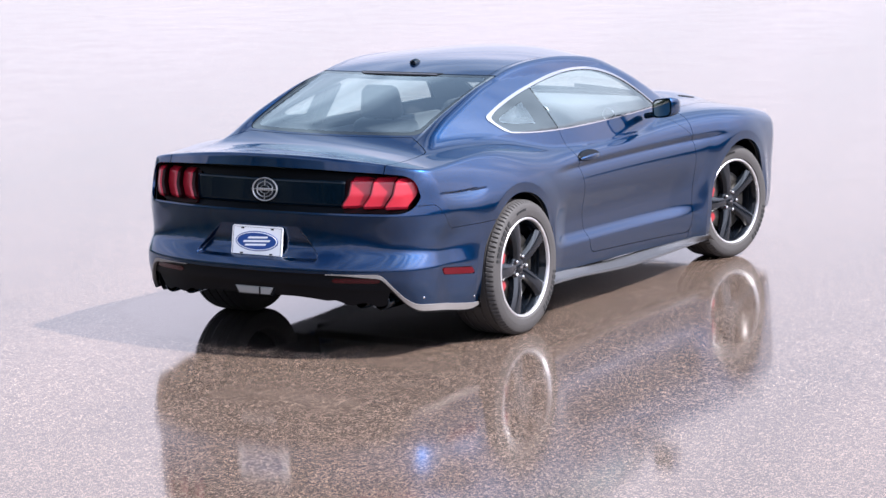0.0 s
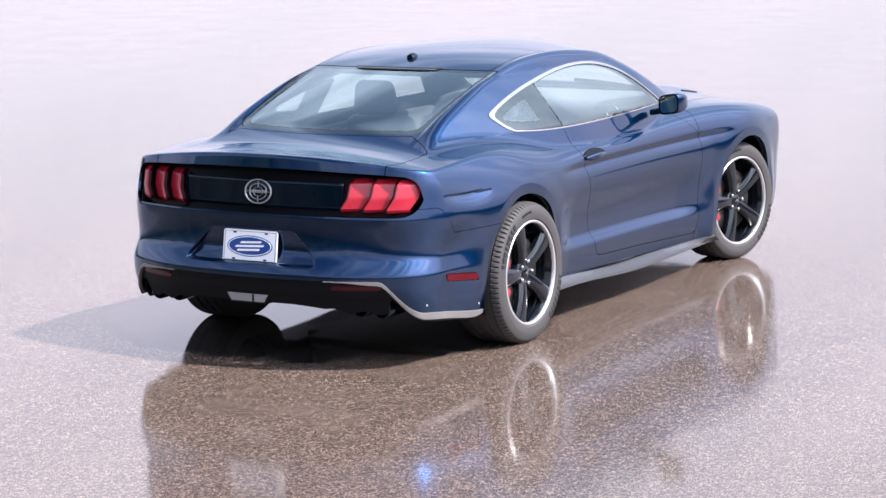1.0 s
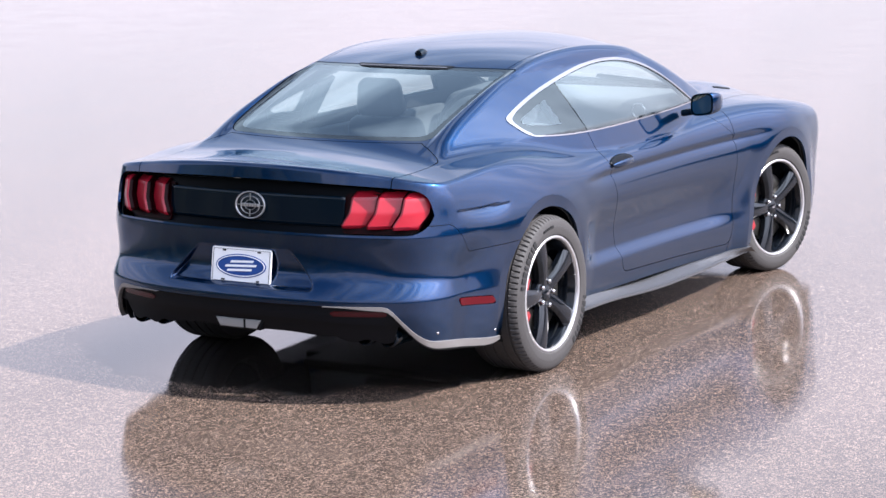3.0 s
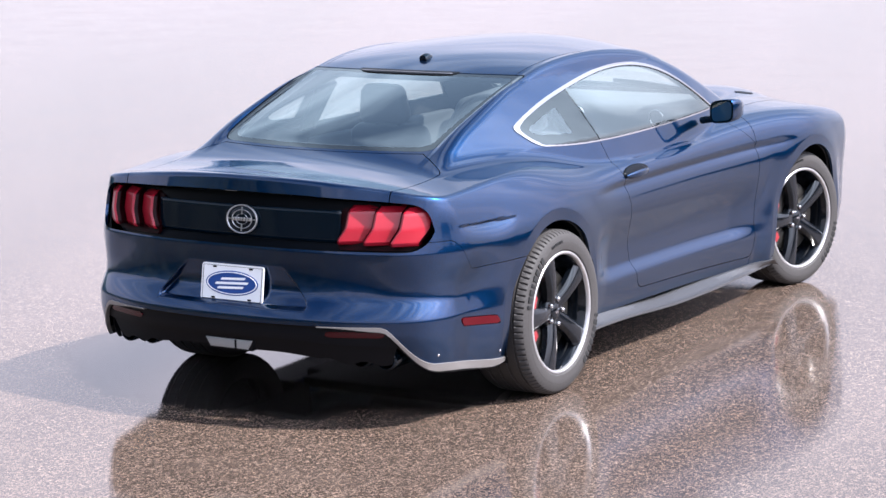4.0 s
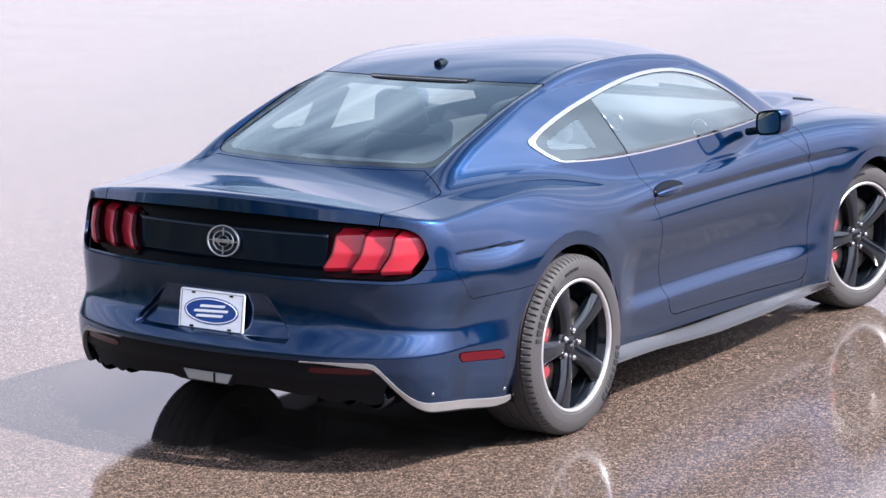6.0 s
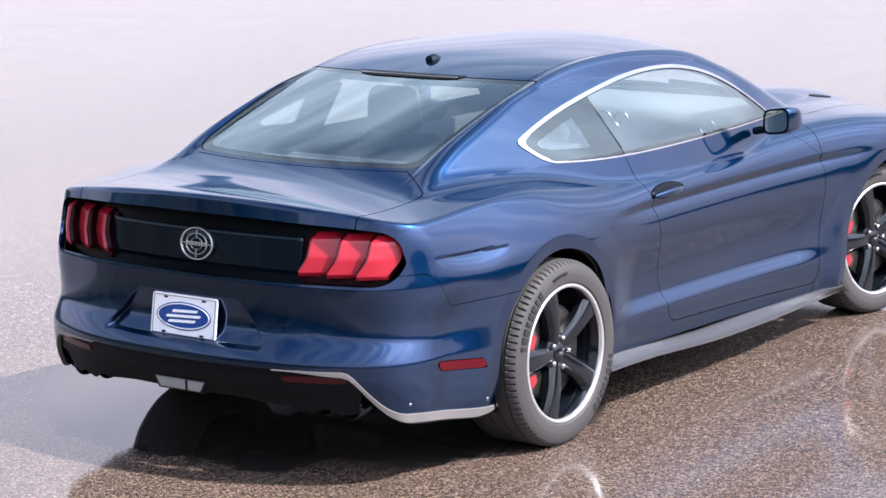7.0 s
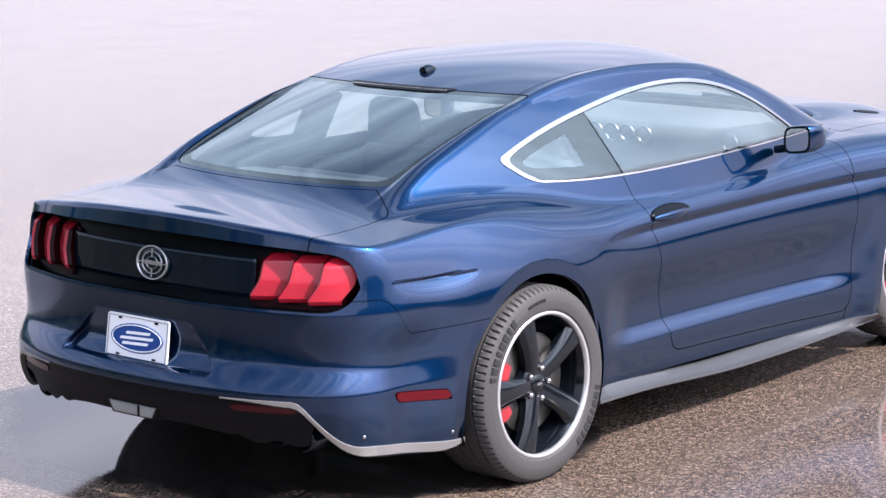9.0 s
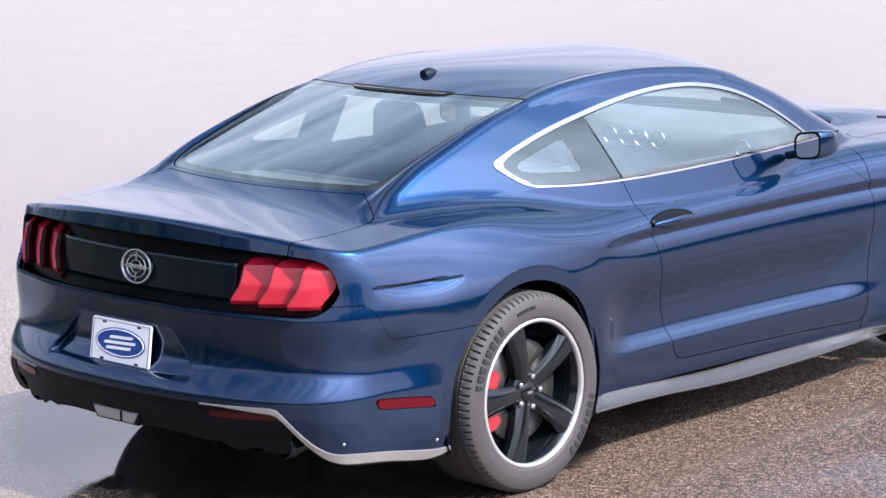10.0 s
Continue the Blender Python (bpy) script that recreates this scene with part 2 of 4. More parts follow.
def box(bm, size, m=Matrix.Identity(4), taper=1.0):
    """A box into bm; taper scales its upper end."""
    vs = bmesh.ops.create_cube(bm, size=1.0)["verts"]
    for v in vs:
        k = taper if v.co.z > 0 else 1.0
        v.co = m @ Vector((v.co.x * size[0] * k, v.co.y * size[1] * k, v.co.z * size[2]))
    return vs


def lathe(profile, segments, axis="x", wobble=None):
    """Turns a profile of (along, radius) round an axis; returns verts and faces. wobble(i, j) adds to the radius."""
    verts, faces = [], []
    n = len(profile)
    for i in range(segments):
        a = 2 * math.pi * i / segments
        for j, (s, r) in enumerate(profile):
            q = r + (wobble(i, j) if wobble else 0.0)
            verts.append((s, q * math.sin(a), q * math.cos(a)) if axis == "x" else (q * math.cos(a), q * math.sin(a), s))
    for i in range(segments):
        k = (i + 1) % segments
        for j in range(n - 1):
            faces.append((i * n + j, i * n + j + 1, k * n + j + 1, k * n + j))
    return verts, faces


def prism(outline, y0, y1):
    """A bmesh plate: an outline of (x, z) between two depths."""
    bm = bmesh.new()
    a = [bm.verts.new((x, y0, z)) for x, z in outline]
    bm.faces.new(a)
    r = bmesh.ops.extrude_face_region(bm, geom=bm.faces[:])
    for v in r["geom"]:
        if isinstance(v, bmesh.types.BMVert):
            v.co.y = y1
    return bm


def natural(*pts):
    """A smooth cubic curve through (at, value) pairs, straight beyond its ends."""
    x, y = np.array(pts, float).T
    n = len(x)
    h = np.diff(x)
    a, r = np.eye(n), np.zeros(n)
    for i in range(1, n - 1):
        a[i, i - 1:i + 2] = h[i - 1], 2 * (h[i - 1] + h[i]), h[i]
        r[i] = 6 * ((y[i + 1] - y[i]) / h[i] - (y[i] - y[i - 1]) / h[i - 1])
    m = np.linalg.solve(a, r)
    g = np.linspace(x[0], x[-1], 1500)
    k = np.clip(np.searchsorted(x, g) - 1, 0, n - 2)
    d, e = x[k + 1] - g, g - x[k]
    v = (m[k] * d ** 3 + m[k + 1] * e ** 3) / (6 * h[k]) + (y[k] / h[k] - m[k] * h[k] / 6) * d + (y[k + 1] / h[k] - m[k + 1] * h[k] / 6) * e
    s0, s1 = (v[1] - v[0]) / (g[1] - g[0]), (v[-1] - v[-2]) / (g[-1] - g[-2])

    def curve(t):
        t = np.asarray(t, float)
        return np.interp(t, g, v) + s0 * np.minimum(t - x[0], 0) + s1 * np.maximum(t - x[-1], 0)
    return curve


def step(a, b, t):
    s = np.clip((t - a) / (b - a), 0, 1)
    return s * s * (3 - 2 * s)


def smax(a, b, k):
    h = np.maximum(k - np.abs(a - b), 0) / k
    return np.maximum(a, b) + h * h * k * 0.25


def smin(a, b, k):
    return -smax(-a, -b, k)


# ---- the ground ----
bm = bmesh.new()
bmesh.ops.create_grid(bm, x_segments=12, y_segments=12, size=1800)
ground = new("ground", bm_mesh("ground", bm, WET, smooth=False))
tagged(ground, "wide flat wet brown asphalt mirroring the pale sky", "ground", kind="structure")


# ---- the shape of the car's skin: x to its right, y ahead, z up; half of it, mirrored ----
REAR_AXLE, FRONT_AXLE, AXLE_Z = -1.36, 1.36, 0.345
WIDTH = natural((-2.3, 0.876), (-1.85, 0.882), (-1.36, 0.884), (-0.4, 0.882), (0.3, 0.878), (0.9, 0.908), (1.36, 0.936), (1.8, 0.906), (2.15, 0.835))
SIDE_REAR = natural((0.1, -0.075), (0.25, -0.042), (0.42, -0.024), (0.55, -0.014), (0.65, -0.003), (0.7, -0.003), (0.8, -0.023), (0.88, -0.044), (0.94, -0.066), (1.0, -0.094), (1.06, -0.14))
SIDE_DOOR = natural((0.1, -0.10), (0.2, -0.055), (0.285, -0.034), (0.36, -0.024), (0.5, -0.018), (0.62, -0.006), (0.7, 0.0), (0.76, -0.004), (0.81, -0.014), (0.88, -0.039), (0.98, -0.098), (1.1, -0.20))
TAIL_LOW = natural((-0.3, -2.437), (0.0, -2.455), (0.3, -2.437), (0.5, -2.395), (0.65, -2.335), (0.8, -2.235), (0.95, -2.03))
TAIL_MID = natural((-0.25, -2.362), (0.0, -2.367), (0.25, -2.362), (0.47, -2.335), (0.64, -2.288), (0.75, -2.240), (0.9, -2.07))
TAIL_TOP = natural((-0.3, -2.29), (0.0, -2.315), (0.3, -2.29), (0.5, -2.252), (0.64, -2.205), (0.75, -2.168), (0.9, -2.04))
DECK = natural((-2.5, 0.975), (-2.3, 0.996), (-2.15, 0.991), (-1.95, 0.996), (-1.75, 1.012), (-1.5, 1.02), (-1.0, 0.98), (0.0, 0.95), (1.0, 0.985), (1.3, 0.975), (1.8, 0.92), (2.1, 0.85), (2.35, 0.74))
ROOF = natural((-2.0, 0.90), (-1.74, 1.045), (-1.4, 1.178), (-1.0, 1.299), (-0.85, 1.335), (-0.5, 1.373), (-0.1, 1.378), (0.2, 1.357), (0.4, 1.31), (0.7, 1.175), (1.0, 1.02), (1.2, 0.91))
CROWN = natural((-1.8, 0.10), (-1.4, 0.11), (-0.9, 0.12), (-0.3, 0.15), (0.2, 0.24), (0.6, 0.24), (1.2, 0.15))
CABIN_SIDE = natural((-2.0, 0.56), (-1.6, 0.655), (-1.13, 0.725), (-0.7, 0.769), (-0.2, 0.785), (0.2, 0.78), (0.44, 0.765), (0.8, 0.70), (1.2, 0.58))


def brow(z):
    """The bumper's shelf: a flat slope between two crisp edges."""
    s = (z - 0.452) / 0.080
    return smin(smax(s, 0.0 * s, 0.10), 0.0 * s + 1, 0.16)


def flank_x(y, z):
    rear = 1 - step(-1.60, -0.62, y)
    x = WIDTH(y) + rear * SIDE_REAR(z) + (1 - rear) * SIDE_DOOR(z)
    x = x + 0.062 * np.exp(-((y + 1.40) / 0.54) ** 2) * step(-0.1, 0.45, z) * (1 - 0.40 * step(0.72, 1.02, z)) + 0.012 * np.exp(-((y - 1.36) / 0.28) ** 2)
    # the crease under the door handle, with its undercut, running out at both ends
    s = 0.807 - z
    depth = 0.021 * step(-0.98, -0.62, y) * (1 - step(0.75, 1.28, y))
    x = x - depth * step(-0.002, 0.040, s) * np.exp(-np.maximum(s - 0.030, 0) / 0.045)
    # the shelf low on the door
    low = 0.347 - 0.018 * (y + 0.18)
    x = x - 0.034 * step(0, 0.075, z - low) * (1 - step(0.12, 0.34, z - low)) * step(-0.95, -0.72, y) * (1 - step(0.55, 0.95, y))
    # the bumper's shelf round the corner
    x = x - 0.026 * brow(z) * (1 - step(0.56, 0.72, z)) * (1 - step(-2.06, -1.70, y))
    # a short blade high on the quarter
    s = 0.803 - 0.03 * (y + 1.85) - z
    lens = np.maximum(1 - ((y + 1.855) / 0.20) ** 2, 0)
    x = x - 0.024 * lens * step(-0.002, 0.011, s) * np.exp(-np.maximum(s, 0) / (0.006 + 0.020 * lens))
    return x


def side_x(y, z):
    """The flank with the wheel arches: round each opening a band that stays upright."""
    x = flank_x(y, z)
    for at, r0 in ((REAR_AXLE, 0.436), (FRONT_AXLE, 0.430)):
        r = np.maximum(np.hypot(y - at, z - AXLE_Z), 0.05)
        k = np.maximum(r0 / r, 1.0)
        band = flank_x(at + (y - at) * k, AXLE_Z + (z - AXLE_Z) * k)
        near = 1 - step(r0, r0 + 0.13 + 0.09 * step(-1.40, -1.62, y), r)
        low = (0.030 * step(-1.30, -1.50, y) if at < 0 else 0.022) * (1 - step(0.25, 0.75, z))
        x = np.where(r < r0, band, x) + near * (0.004 + low)
    return x


def recess(x, z):
    """Below 0 inside the number plate's sunken field."""
    w = np.abs(x)
    return smax(smax(0.485 - z, z - 0.650, 0.01), smax(w - 0.365, (w - 0.245) * 0.74 + (z - 0.640) * 0.68, 0.01), 0.01)


def tail_y(x, z):
    w = np.abs(x)
    mid = step(0.45, 0.70, z)
    up = np.clip((z - 0.71) / 0.25, 0, 1.3)
    y = TAIL_LOW(w) * (1 - mid) + mid * (TAIL_MID(w) * (1 - up) + up * TAIL_TOP(w))
    y = y + 0.032 * brow(z) * (1 - step(0.535, 0.70, z)) + 0.9 * np.maximum(0.40 - z, 0) ** 1.5
    return y + 0.030 * (1 - step(-0.013, 0.0, recess(x, z))) * step(0.665, 0.545, z)


def lower(x, y, z):
    f = smax(x - side_x(y, z), tail_y(x, z) - y, 0.080 - 0.030 * step(0.74, 0.92, z))
    f = smax(f, y - 2.33 + 0.25 * x * x + 0.4 * np.maximum(z - 0.55, 0) ** 2, 0.2)
    top = z - DECK(y) - 0.040 * (1 - step(0.32, 0.56, x)) * step(0.95, 1.2, y) * (1 - step(1.7, 2.2, y)) + (0.09 - 0.01 * step(-1.2, 0.5, y)) * x * x
    return smax(f, top, 0.016 + 0.055 * step(-1.5, -0.9, y) + 0.05 * step(-1.75, -1.2, y) * (1 - step(-0.9, -0.45, y)))


def cabin(x, y, z):
    h = z - 1.0
    side = x - CABIN_SIDE(y) + (0.66 - 0.05 * step(-0.8, -1.25, y)) * np.maximum(h, 0) + 0.35 * np.minimum(h, 0) + 0.15 * np.maximum(h, 0) ** 2 - 0.32 * np.maximum(h - 0.262, 0)
    rail = (0.012 + 0.012 * step(-0.90, -1.15, y)) * step(0.522, 0.560, x) * step(-1.85, -1.5, y) * (1 - step(0.1, 0.45, y))
    return np.maximum(smax(side * 0.8, (z - ROOF(y) - rail + CROWN(y) * x * x) * 0.95, 0.032), 0.88 - z)


def skin(x, y, z):
    k = 0.012 + 0.045 * (1 - step(-1.35, -0.72, y))
    return smin(lower(x, y, z), cabin(x, y, z), k)


def gradient(p, e=0.0015):
    x, y, z = p.T
    g = np.stack([skin(x + e, y, z) - skin(x - e, y, z), skin(x, y + e, z) - skin(x, y - e, z), skin(x, y, z + e) - skin(x, y, z - e)], 1)
    return g / np.linalg.norm(g, axis=1)[:, None]


def meet(o, d, reach=2.2):
    """Where rays from inside leave the skin."""
    a, c = np.zeros(len(o)), np.full(len(o), reach)
    for _ in range(26):
        m = (a + c) / 2
        inside = skin(*(o + m[:, None] * d).T) < 0
        a, c = np.where(inside, m, a), np.where(inside, c, m)
    return o + a[:, None] * d


def on_tail(x, z):
    """A point of the tail at (x, z)."""
    return meet(np.array([[x, -1.7, z]]), np.array([[0, -1.0, 0]]))[0]


def all_on_tail(pairs):
    """The depths of the tail at many (x, z)."""
    q = np.array(pairs, float)
    return meet(np.c_[q[:, 0], np.full(len(q), -1.7), q[:, 1]], np.tile((0.0, -1.0, 0.0), (len(q), 1)))[:, 1]


def on_side(y, z):
    return meet(np.array([[0.3, y, z]]), np.array([[1.0, 0, 0]]))[0]


def on_top(x, y):
    return meet(np.array([[x, y, 0.6]]), np.array([[0, 0, 1.0]]))[0]


XI, ZI, Y0, Y1 = 0.40, 0.70, -1.80, 1.72


def skin_grid():
    """Rays fan out from a box inside the car; where they leave it are the skin's corners."""
    rear = np.linspace(0, XI, 58)
    side = np.linspace(Y0, Y1, 350)
    fan = np.linspace(0, math.pi / 2, 42)[1:-1]
    base, out = [], []
    for x in rear:
        base.append((x, Y0)), out.append((0, -1))
    for a in fan:
        base.append((XI, Y0)), out.append((math.sin(a), -math.cos(a)))
    for y in side:
        base.append((XI, y)), out.append((1, 0))
    for a in fan[::3]:
        base.append((XI, Y1)), out.append((math.cos(a), math.sin(a)))
    for x in rear[::-3]:
        base.append((x, Y1)), out.append((0, 1))
    base, out = np.array(base), np.array(out, float)
    level = np.linspace(0.13, ZI, 84)
    lift = np.linspace(0, math.pi / 2, 110)[1:]
    rows = [(z, 0.0) for z in level] + [(ZI, a) for a in lift]
    o, d = [], []
    for z, a in rows:
        o.append(np.c_[base, np.full(len(base), z)])
        d.append(np.c_[out * math.cos(a), np.full(len(base), math.sin(a))])
    nu, nv = len(base), len(rows)
    faces = [(j * nu + i, j * nu + i + 1, (j + 1) * nu + i + 1, (j + 1) * nu + i) for j in range(nv - 1) for i in range(nu - 1)]
    first = nu * nv
    xs = rear
    top_o = np.array([(x, y, ZI) for y in side for x in xs])
    o.append(top_o), d.append(np.tile((0, 0, 1.0), (len(top_o), 1)))
    nx = len(xs)
    faces += [(first + j * nx + i, first + j * nx + i + 1, first + (j + 1) * nx + i + 1, first + (j + 1) * nx + i) for j in range(len(side) - 1) for i in range(nx - 1)]
    v = meet(np.concatenate(o), np.concatenate(d))
    return v, faces


class Sheet:
    """A patch of skin that can be cut along the zero line of any function of its corners."""

    def __init__(self, v, faces):
        self.v, self.faces = v, faces

    def cut(self, f):
        """Two sheets: where f is below 0, and the rest."""
        val = np.asarray(f(*self.v.T), float)
        val = np.where(np.abs(val) < 1e-6, 1e-6, val)
        s = (val > 0).tolist()
        extra, cache, low, high = [], {}, [], []
        n = len(self.v)
        for face in self.faces:
            k = sum(s[i] for i in face)
            if k == 0:
                low.append(face)
            elif k == len(face):
                high.append(face)
            else:
                a, c = [], []
                for i, j in zip(face, face[1:] + face[:1]):
                    (c if s[i] else a).append(i)
                    if s[i] != s[j]:
                        key = (i, j) if i < j else (j, i)
                        if key not in cache:
                            t = val[key[0]] / (val[key[0]] - val[key[1]])
                            cache[key] = n + len(extra)
                            extra.append(self.v[key[0]] * (1 - t) + self.v[key[1]] * t)
                        a.append(cache[key]), c.append(cache[key])
                if len(a) > 2:
                    low.append(tuple(a))
                if len(c) > 2:
                    high.append(tuple(c))
        v = np.concatenate([self.v, np.array(extra).reshape(-1, 3)])
        return Sheet(v, low).trim(), Sheet(v, high).trim()

    def score(self, f):
        """Runs a row of corners along the zero line of f and settles all of them on the skin."""
        a, c = self.cut(f)
        at = {}
        v, faces = [], []
        for sh in (a, c):
            to = []
            for p in sh.v:
                key = tuple(np.round(p, 6))
                if key not in at:
                    at[key] = len(v)
                    v.append(p)
                to.append(at[key])
            faces += [tuple(to[i] for i in q) for q in sh.faces]
        v, e = np.array(v), 0.001
        for _ in range(2):
            x, y, z = v.T
            g = np.stack([skin(x + e, y, z) - skin(x - e, y, z), skin(x, y + e, z) - skin(x, y - e, z), skin(x, y, z + e) - skin(x, y, z - e)], 1) / (2 * e)
            v = v - np.clip(skin(x, y, z) / (g * g).sum(1), -0.004, 0.004)[:, None] * g
        faces = [tuple(i for k, i in enumerate(q) if i != q[k - 1]) for q in faces]
        return Sheet(v, [q for q in faces if len(set(q)) == len(q) > 2])

    def trim(self):
        used = sorted({i for f in self.faces for i in f})
        at = {i: k for k, i in enumerate(used)}
        return Sheet(self.v[used] if used else np.zeros((0, 3)), [tuple(at[i] for i in f) for f in self.faces])

    def take(self, f, gap=0.0022):
        """Cuts out the patch where f is below 0, leaving an open joint round it; self keeps the rest."""
        inner, rest = self.cut(lambda *p: f(*p) + gap)
        _, rest = rest.cut(lambda *p: f(*p) - gap)
        self.v, self.faces = rest.v, rest.faces
        return inner

    def mesh(self, name, mat, thick=0.012, raise_by=0.0, both=False, left=False):
        """A panel of this patch with turned-in edges. both: with its mirror half; left: the mirror half alone."""
        n = gradient(self.v)
        v = self.v + n * raise_by
        count = {}
        for f in self.faces:
            for i, j in zip(f, f[1:] + f[:1]):
                count[(i, j)] = count.get((i, j), 0) + 1
        verts, normals, faces = [v], [n], list(self.faces)
        base = len(v)
        rv, rn = [], []
        for (i, j) in count:
            if (j, i) in count or (abs(v[i][0]) < 1e-5 and abs(v[j][0]) < 1e-5):
                continue
            p, q = v[i], v[j]
            m = np.cross(q - p, n[i])
            m = m / (np.linalg.norm(m) + 1e-12)
            rv += [p, q, q - n[j] * thick, p - n[i] * thick]
            rn += [m] * 4
            faces.append((base + 1, base, base + 3, base + 2))
            base += 4
        if rv:
            verts.append(np.array(rv)), normals.append(np.array(rn))
        verts, normals = np.concatenate(verts), np.concatenate(normals)
        flip = np.array([-1.0, 1, 1])
        if left:
            verts, normals, faces = verts * flip, normals * flip, [f[::-1] for f in faces]
        elif both:
            k = len(verts)
            faces = faces + [tuple(i + k for i in f[::-1]) for f in faces]
            verts, normals = np.concatenate([verts, verts * flip]), np.concatenate([normals, normals * flip])
        return mesh_of(name, verts, faces, mat, True, normals)


# outlines on the skin, below 0 inside
BELT = natural((-1.3, 1.02), (-1.13, 1.004), (-0.9, 0.985), (-0.667, 0.977), (0.0, 0.980), (0.6, 0.992))
ARC = natural((-1.32, 1.066), (-1.2, 1.108), (-0.95, 1.175), (-0.71, 1.220), (-0.5, 1.250), (-0.17, 1.270), (0.1, 1.243), (0.27, 1.190), (0.45, 1.085), (0.58, 0.985))


def window_f(x, y, z):
    f = smax(smax(BELT(y) - z, z - ARC(y), 0.012) * 0.9, -((y + 1.125) * 0.60 + (z - 1.0) * 0.80), 0.03)
    return np.where(x > 0.42, f, 1.0)


def rear_glass_f(x, y, z):
    f = smax(x - 0.541 - 0.02 * (y + 1.3), y + 1.025 - 0.35 * x * x, 0.03)
    f = smax(f, -1.762 + 0.28 * x * x - y, 0.06)
    return np.where(z > 0.98, f, 1.0)


def screen_f(x, y, z):
    f = smax(x - 0.60 - 0.10 * (y - 0.3), 0.32 - y - 0.10 * x * x, 0.05)
    f = smax(f, y - 0.985 + 0.20 * x * x, 0.06)
    return np.where(z > 0.95, f, 1.0)


def door_f(x, y, z):
    back = -0.455 - 0.31 * (z - 0.285) - y
    front = y - 0.795 + 1.5 * smax(z - 0.79, 0.0 * z, 0.05)
    f = smax(smax(back, front, 0.03), 0.262 - 0.043 * (y - 0.1) - z, 0.06)
    return np.where((x > 0.5), smax(f, z - BELT(y) - 0.008, 0.004), 1.0)


def trunk_f(x, y, z):
    f = smax(x - 0.648, y + 1.782 - 0.28 * x * x + 1.0 * np.maximum(x - 0.50, 0), 0.030)
    return np.where(z > 0.80, f, 1.0)


def bumper_f(x, y, z):
    line = 0.628 + 0.13 * step(-1.97, -2.10, y)
    return np.where(y < -1.5, z - line, 1.0)


def panel_f(x, y, z):
    """The dark panel between and round the tail lamps."""
    f = smax(0.722 - z, z - 0.934 + 0.05 * x * x, 0.03)
    f = smax(f, (x - 0.818) * 0.9 + 0.25 * np.abs(z - 0.80), 0.06)
    return np.where(y < -1.9, f, 1.0)


TRIM_X = natural((-2.30, 0.700), (-2.166, 0.802), (-1.713, 0.872))


def trim_z(x, y):
    """The lower edge of the painted tail: level across the middle, down to the corner, level to the wheel."""
    r = np.maximum(x, 0)
    return 0.432 - 0.160 * step(0.665, 0.82, r) - 0.045 * step(-2.2, -1.72, y) * step(0.7, 0.84, r)


def marker_f(x, y, z):
    u, v = y + 1.935, z - 0.411 + 0.10 * (y + 1.935)
    return np.where(x > 0.7, smax(np.abs(u + 0.6 * v) - 0.112, np.abs(v) - 0.0175, 0.012), 1.0)


def arch_f(x, y, z):
    r = np.minimum(np.hypot(y - REAR_AXLE, z - AXLE_Z) - 0.388, np.hypot(y - FRONT_AXLE, z - AXLE_Z) - 0.382)
    return np.where(x > 0.5, r, 1.0)


car = new("car")
tagged(car, "dark blue two-door sports coupe parked on wet asphalt", "car")

shell = Sheet(*skin_grid())
for inch in (-0.002, 0.012):
    shell = shell.score(lambda x, y, z: np.where(x > 0.5, np.hypot(y - REAR_AXLE, z - AXLE_Z) - 0.436 - inch, 1.0))
    shell = shell.score(lambda x, y, z: np.where(x > 0.5, np.hypot(y - FRONT_AXLE, z - AXLE_Z) - 0.430 - inch, 1.0))
_, shell = shell.cut(arch_f)
trim_shell = shell
_, shell = shell.cut(lambda x, y, z: np.where(y > -1.6, z - 0.235 + 0.03 * (y + 0.9) * (np.abs(y) < 1.2), 1.0))
tail_low, shell = shell.cut(lambda x, y, z: np.where(y < -1.6, z - trim_z(x, y), 1.0))

# side windows: bright trim, black seal, two panes
side_win = shell.take(window_f, 0.0)
bright = lambda x, y, z: window_f(x, y, z) + 0.005 + 0.008 * step(0.004, 0.022, z - BELT(y)) + 0.006 * step(-1.12, -1.22, y)
pane, trim = side_win.cut(bright)
seal = pane.take(lambda *p: -bright(*p) - 0.0014, 0.0)
b_line = lambda x, y, z: y + 0.667 + 0.18 * (z - 0.979)
small_pane, door_pane = pane.cut(lambda *p: b_line(*p) + 0.004)
_, door_pane = door_pane.cut(lambda *p: b_line(*p) - 0.004)
post, small_pane = small_pane.cut(lambda *p: np.minimum(-b_line(*p) - 0.165, -bright(*p) - 0.032))
rear_pane = shell.take(rear_glass_f, 0.002)
rear_frit, rear_pane = rear_pane.cut(lambda *p: -rear_glass_f(*p) - 0.035)
screen_pane = shell.take(screen_f, 0.002)
screen_frit, screen_pane = screen_pane.cut(lambda *p: -screen_f(*p) - 0.04)
lamp_panel = shell.take(panel_f, 0.0)
roof_skin = shell.take(lambda x, y, z: np.where(z > 1.1, smax(smax(x - 0.532 - 0.03 * y, y - 0.335 + 0.1 * x * x, 0.02), -1.04 + 0.35 * x * x - y, 0.02), 1.0), 0.0016)
door_skin = shell.take(door_f, 0.0018)
bumper_skin = shell.take(bumper_f, 0.0013)
marker_skin = bumper_skin.take(marker_f, 0.0015)
trunk_skin = shell.take(trunk_f)
cowl_skin = shell.take(lambda x, y, z: np.where((z > 0.9) & (y > 0.8), smax(y - 1.075 + 0.22 * x * x, x - 0.66, 0.03), 1.0))
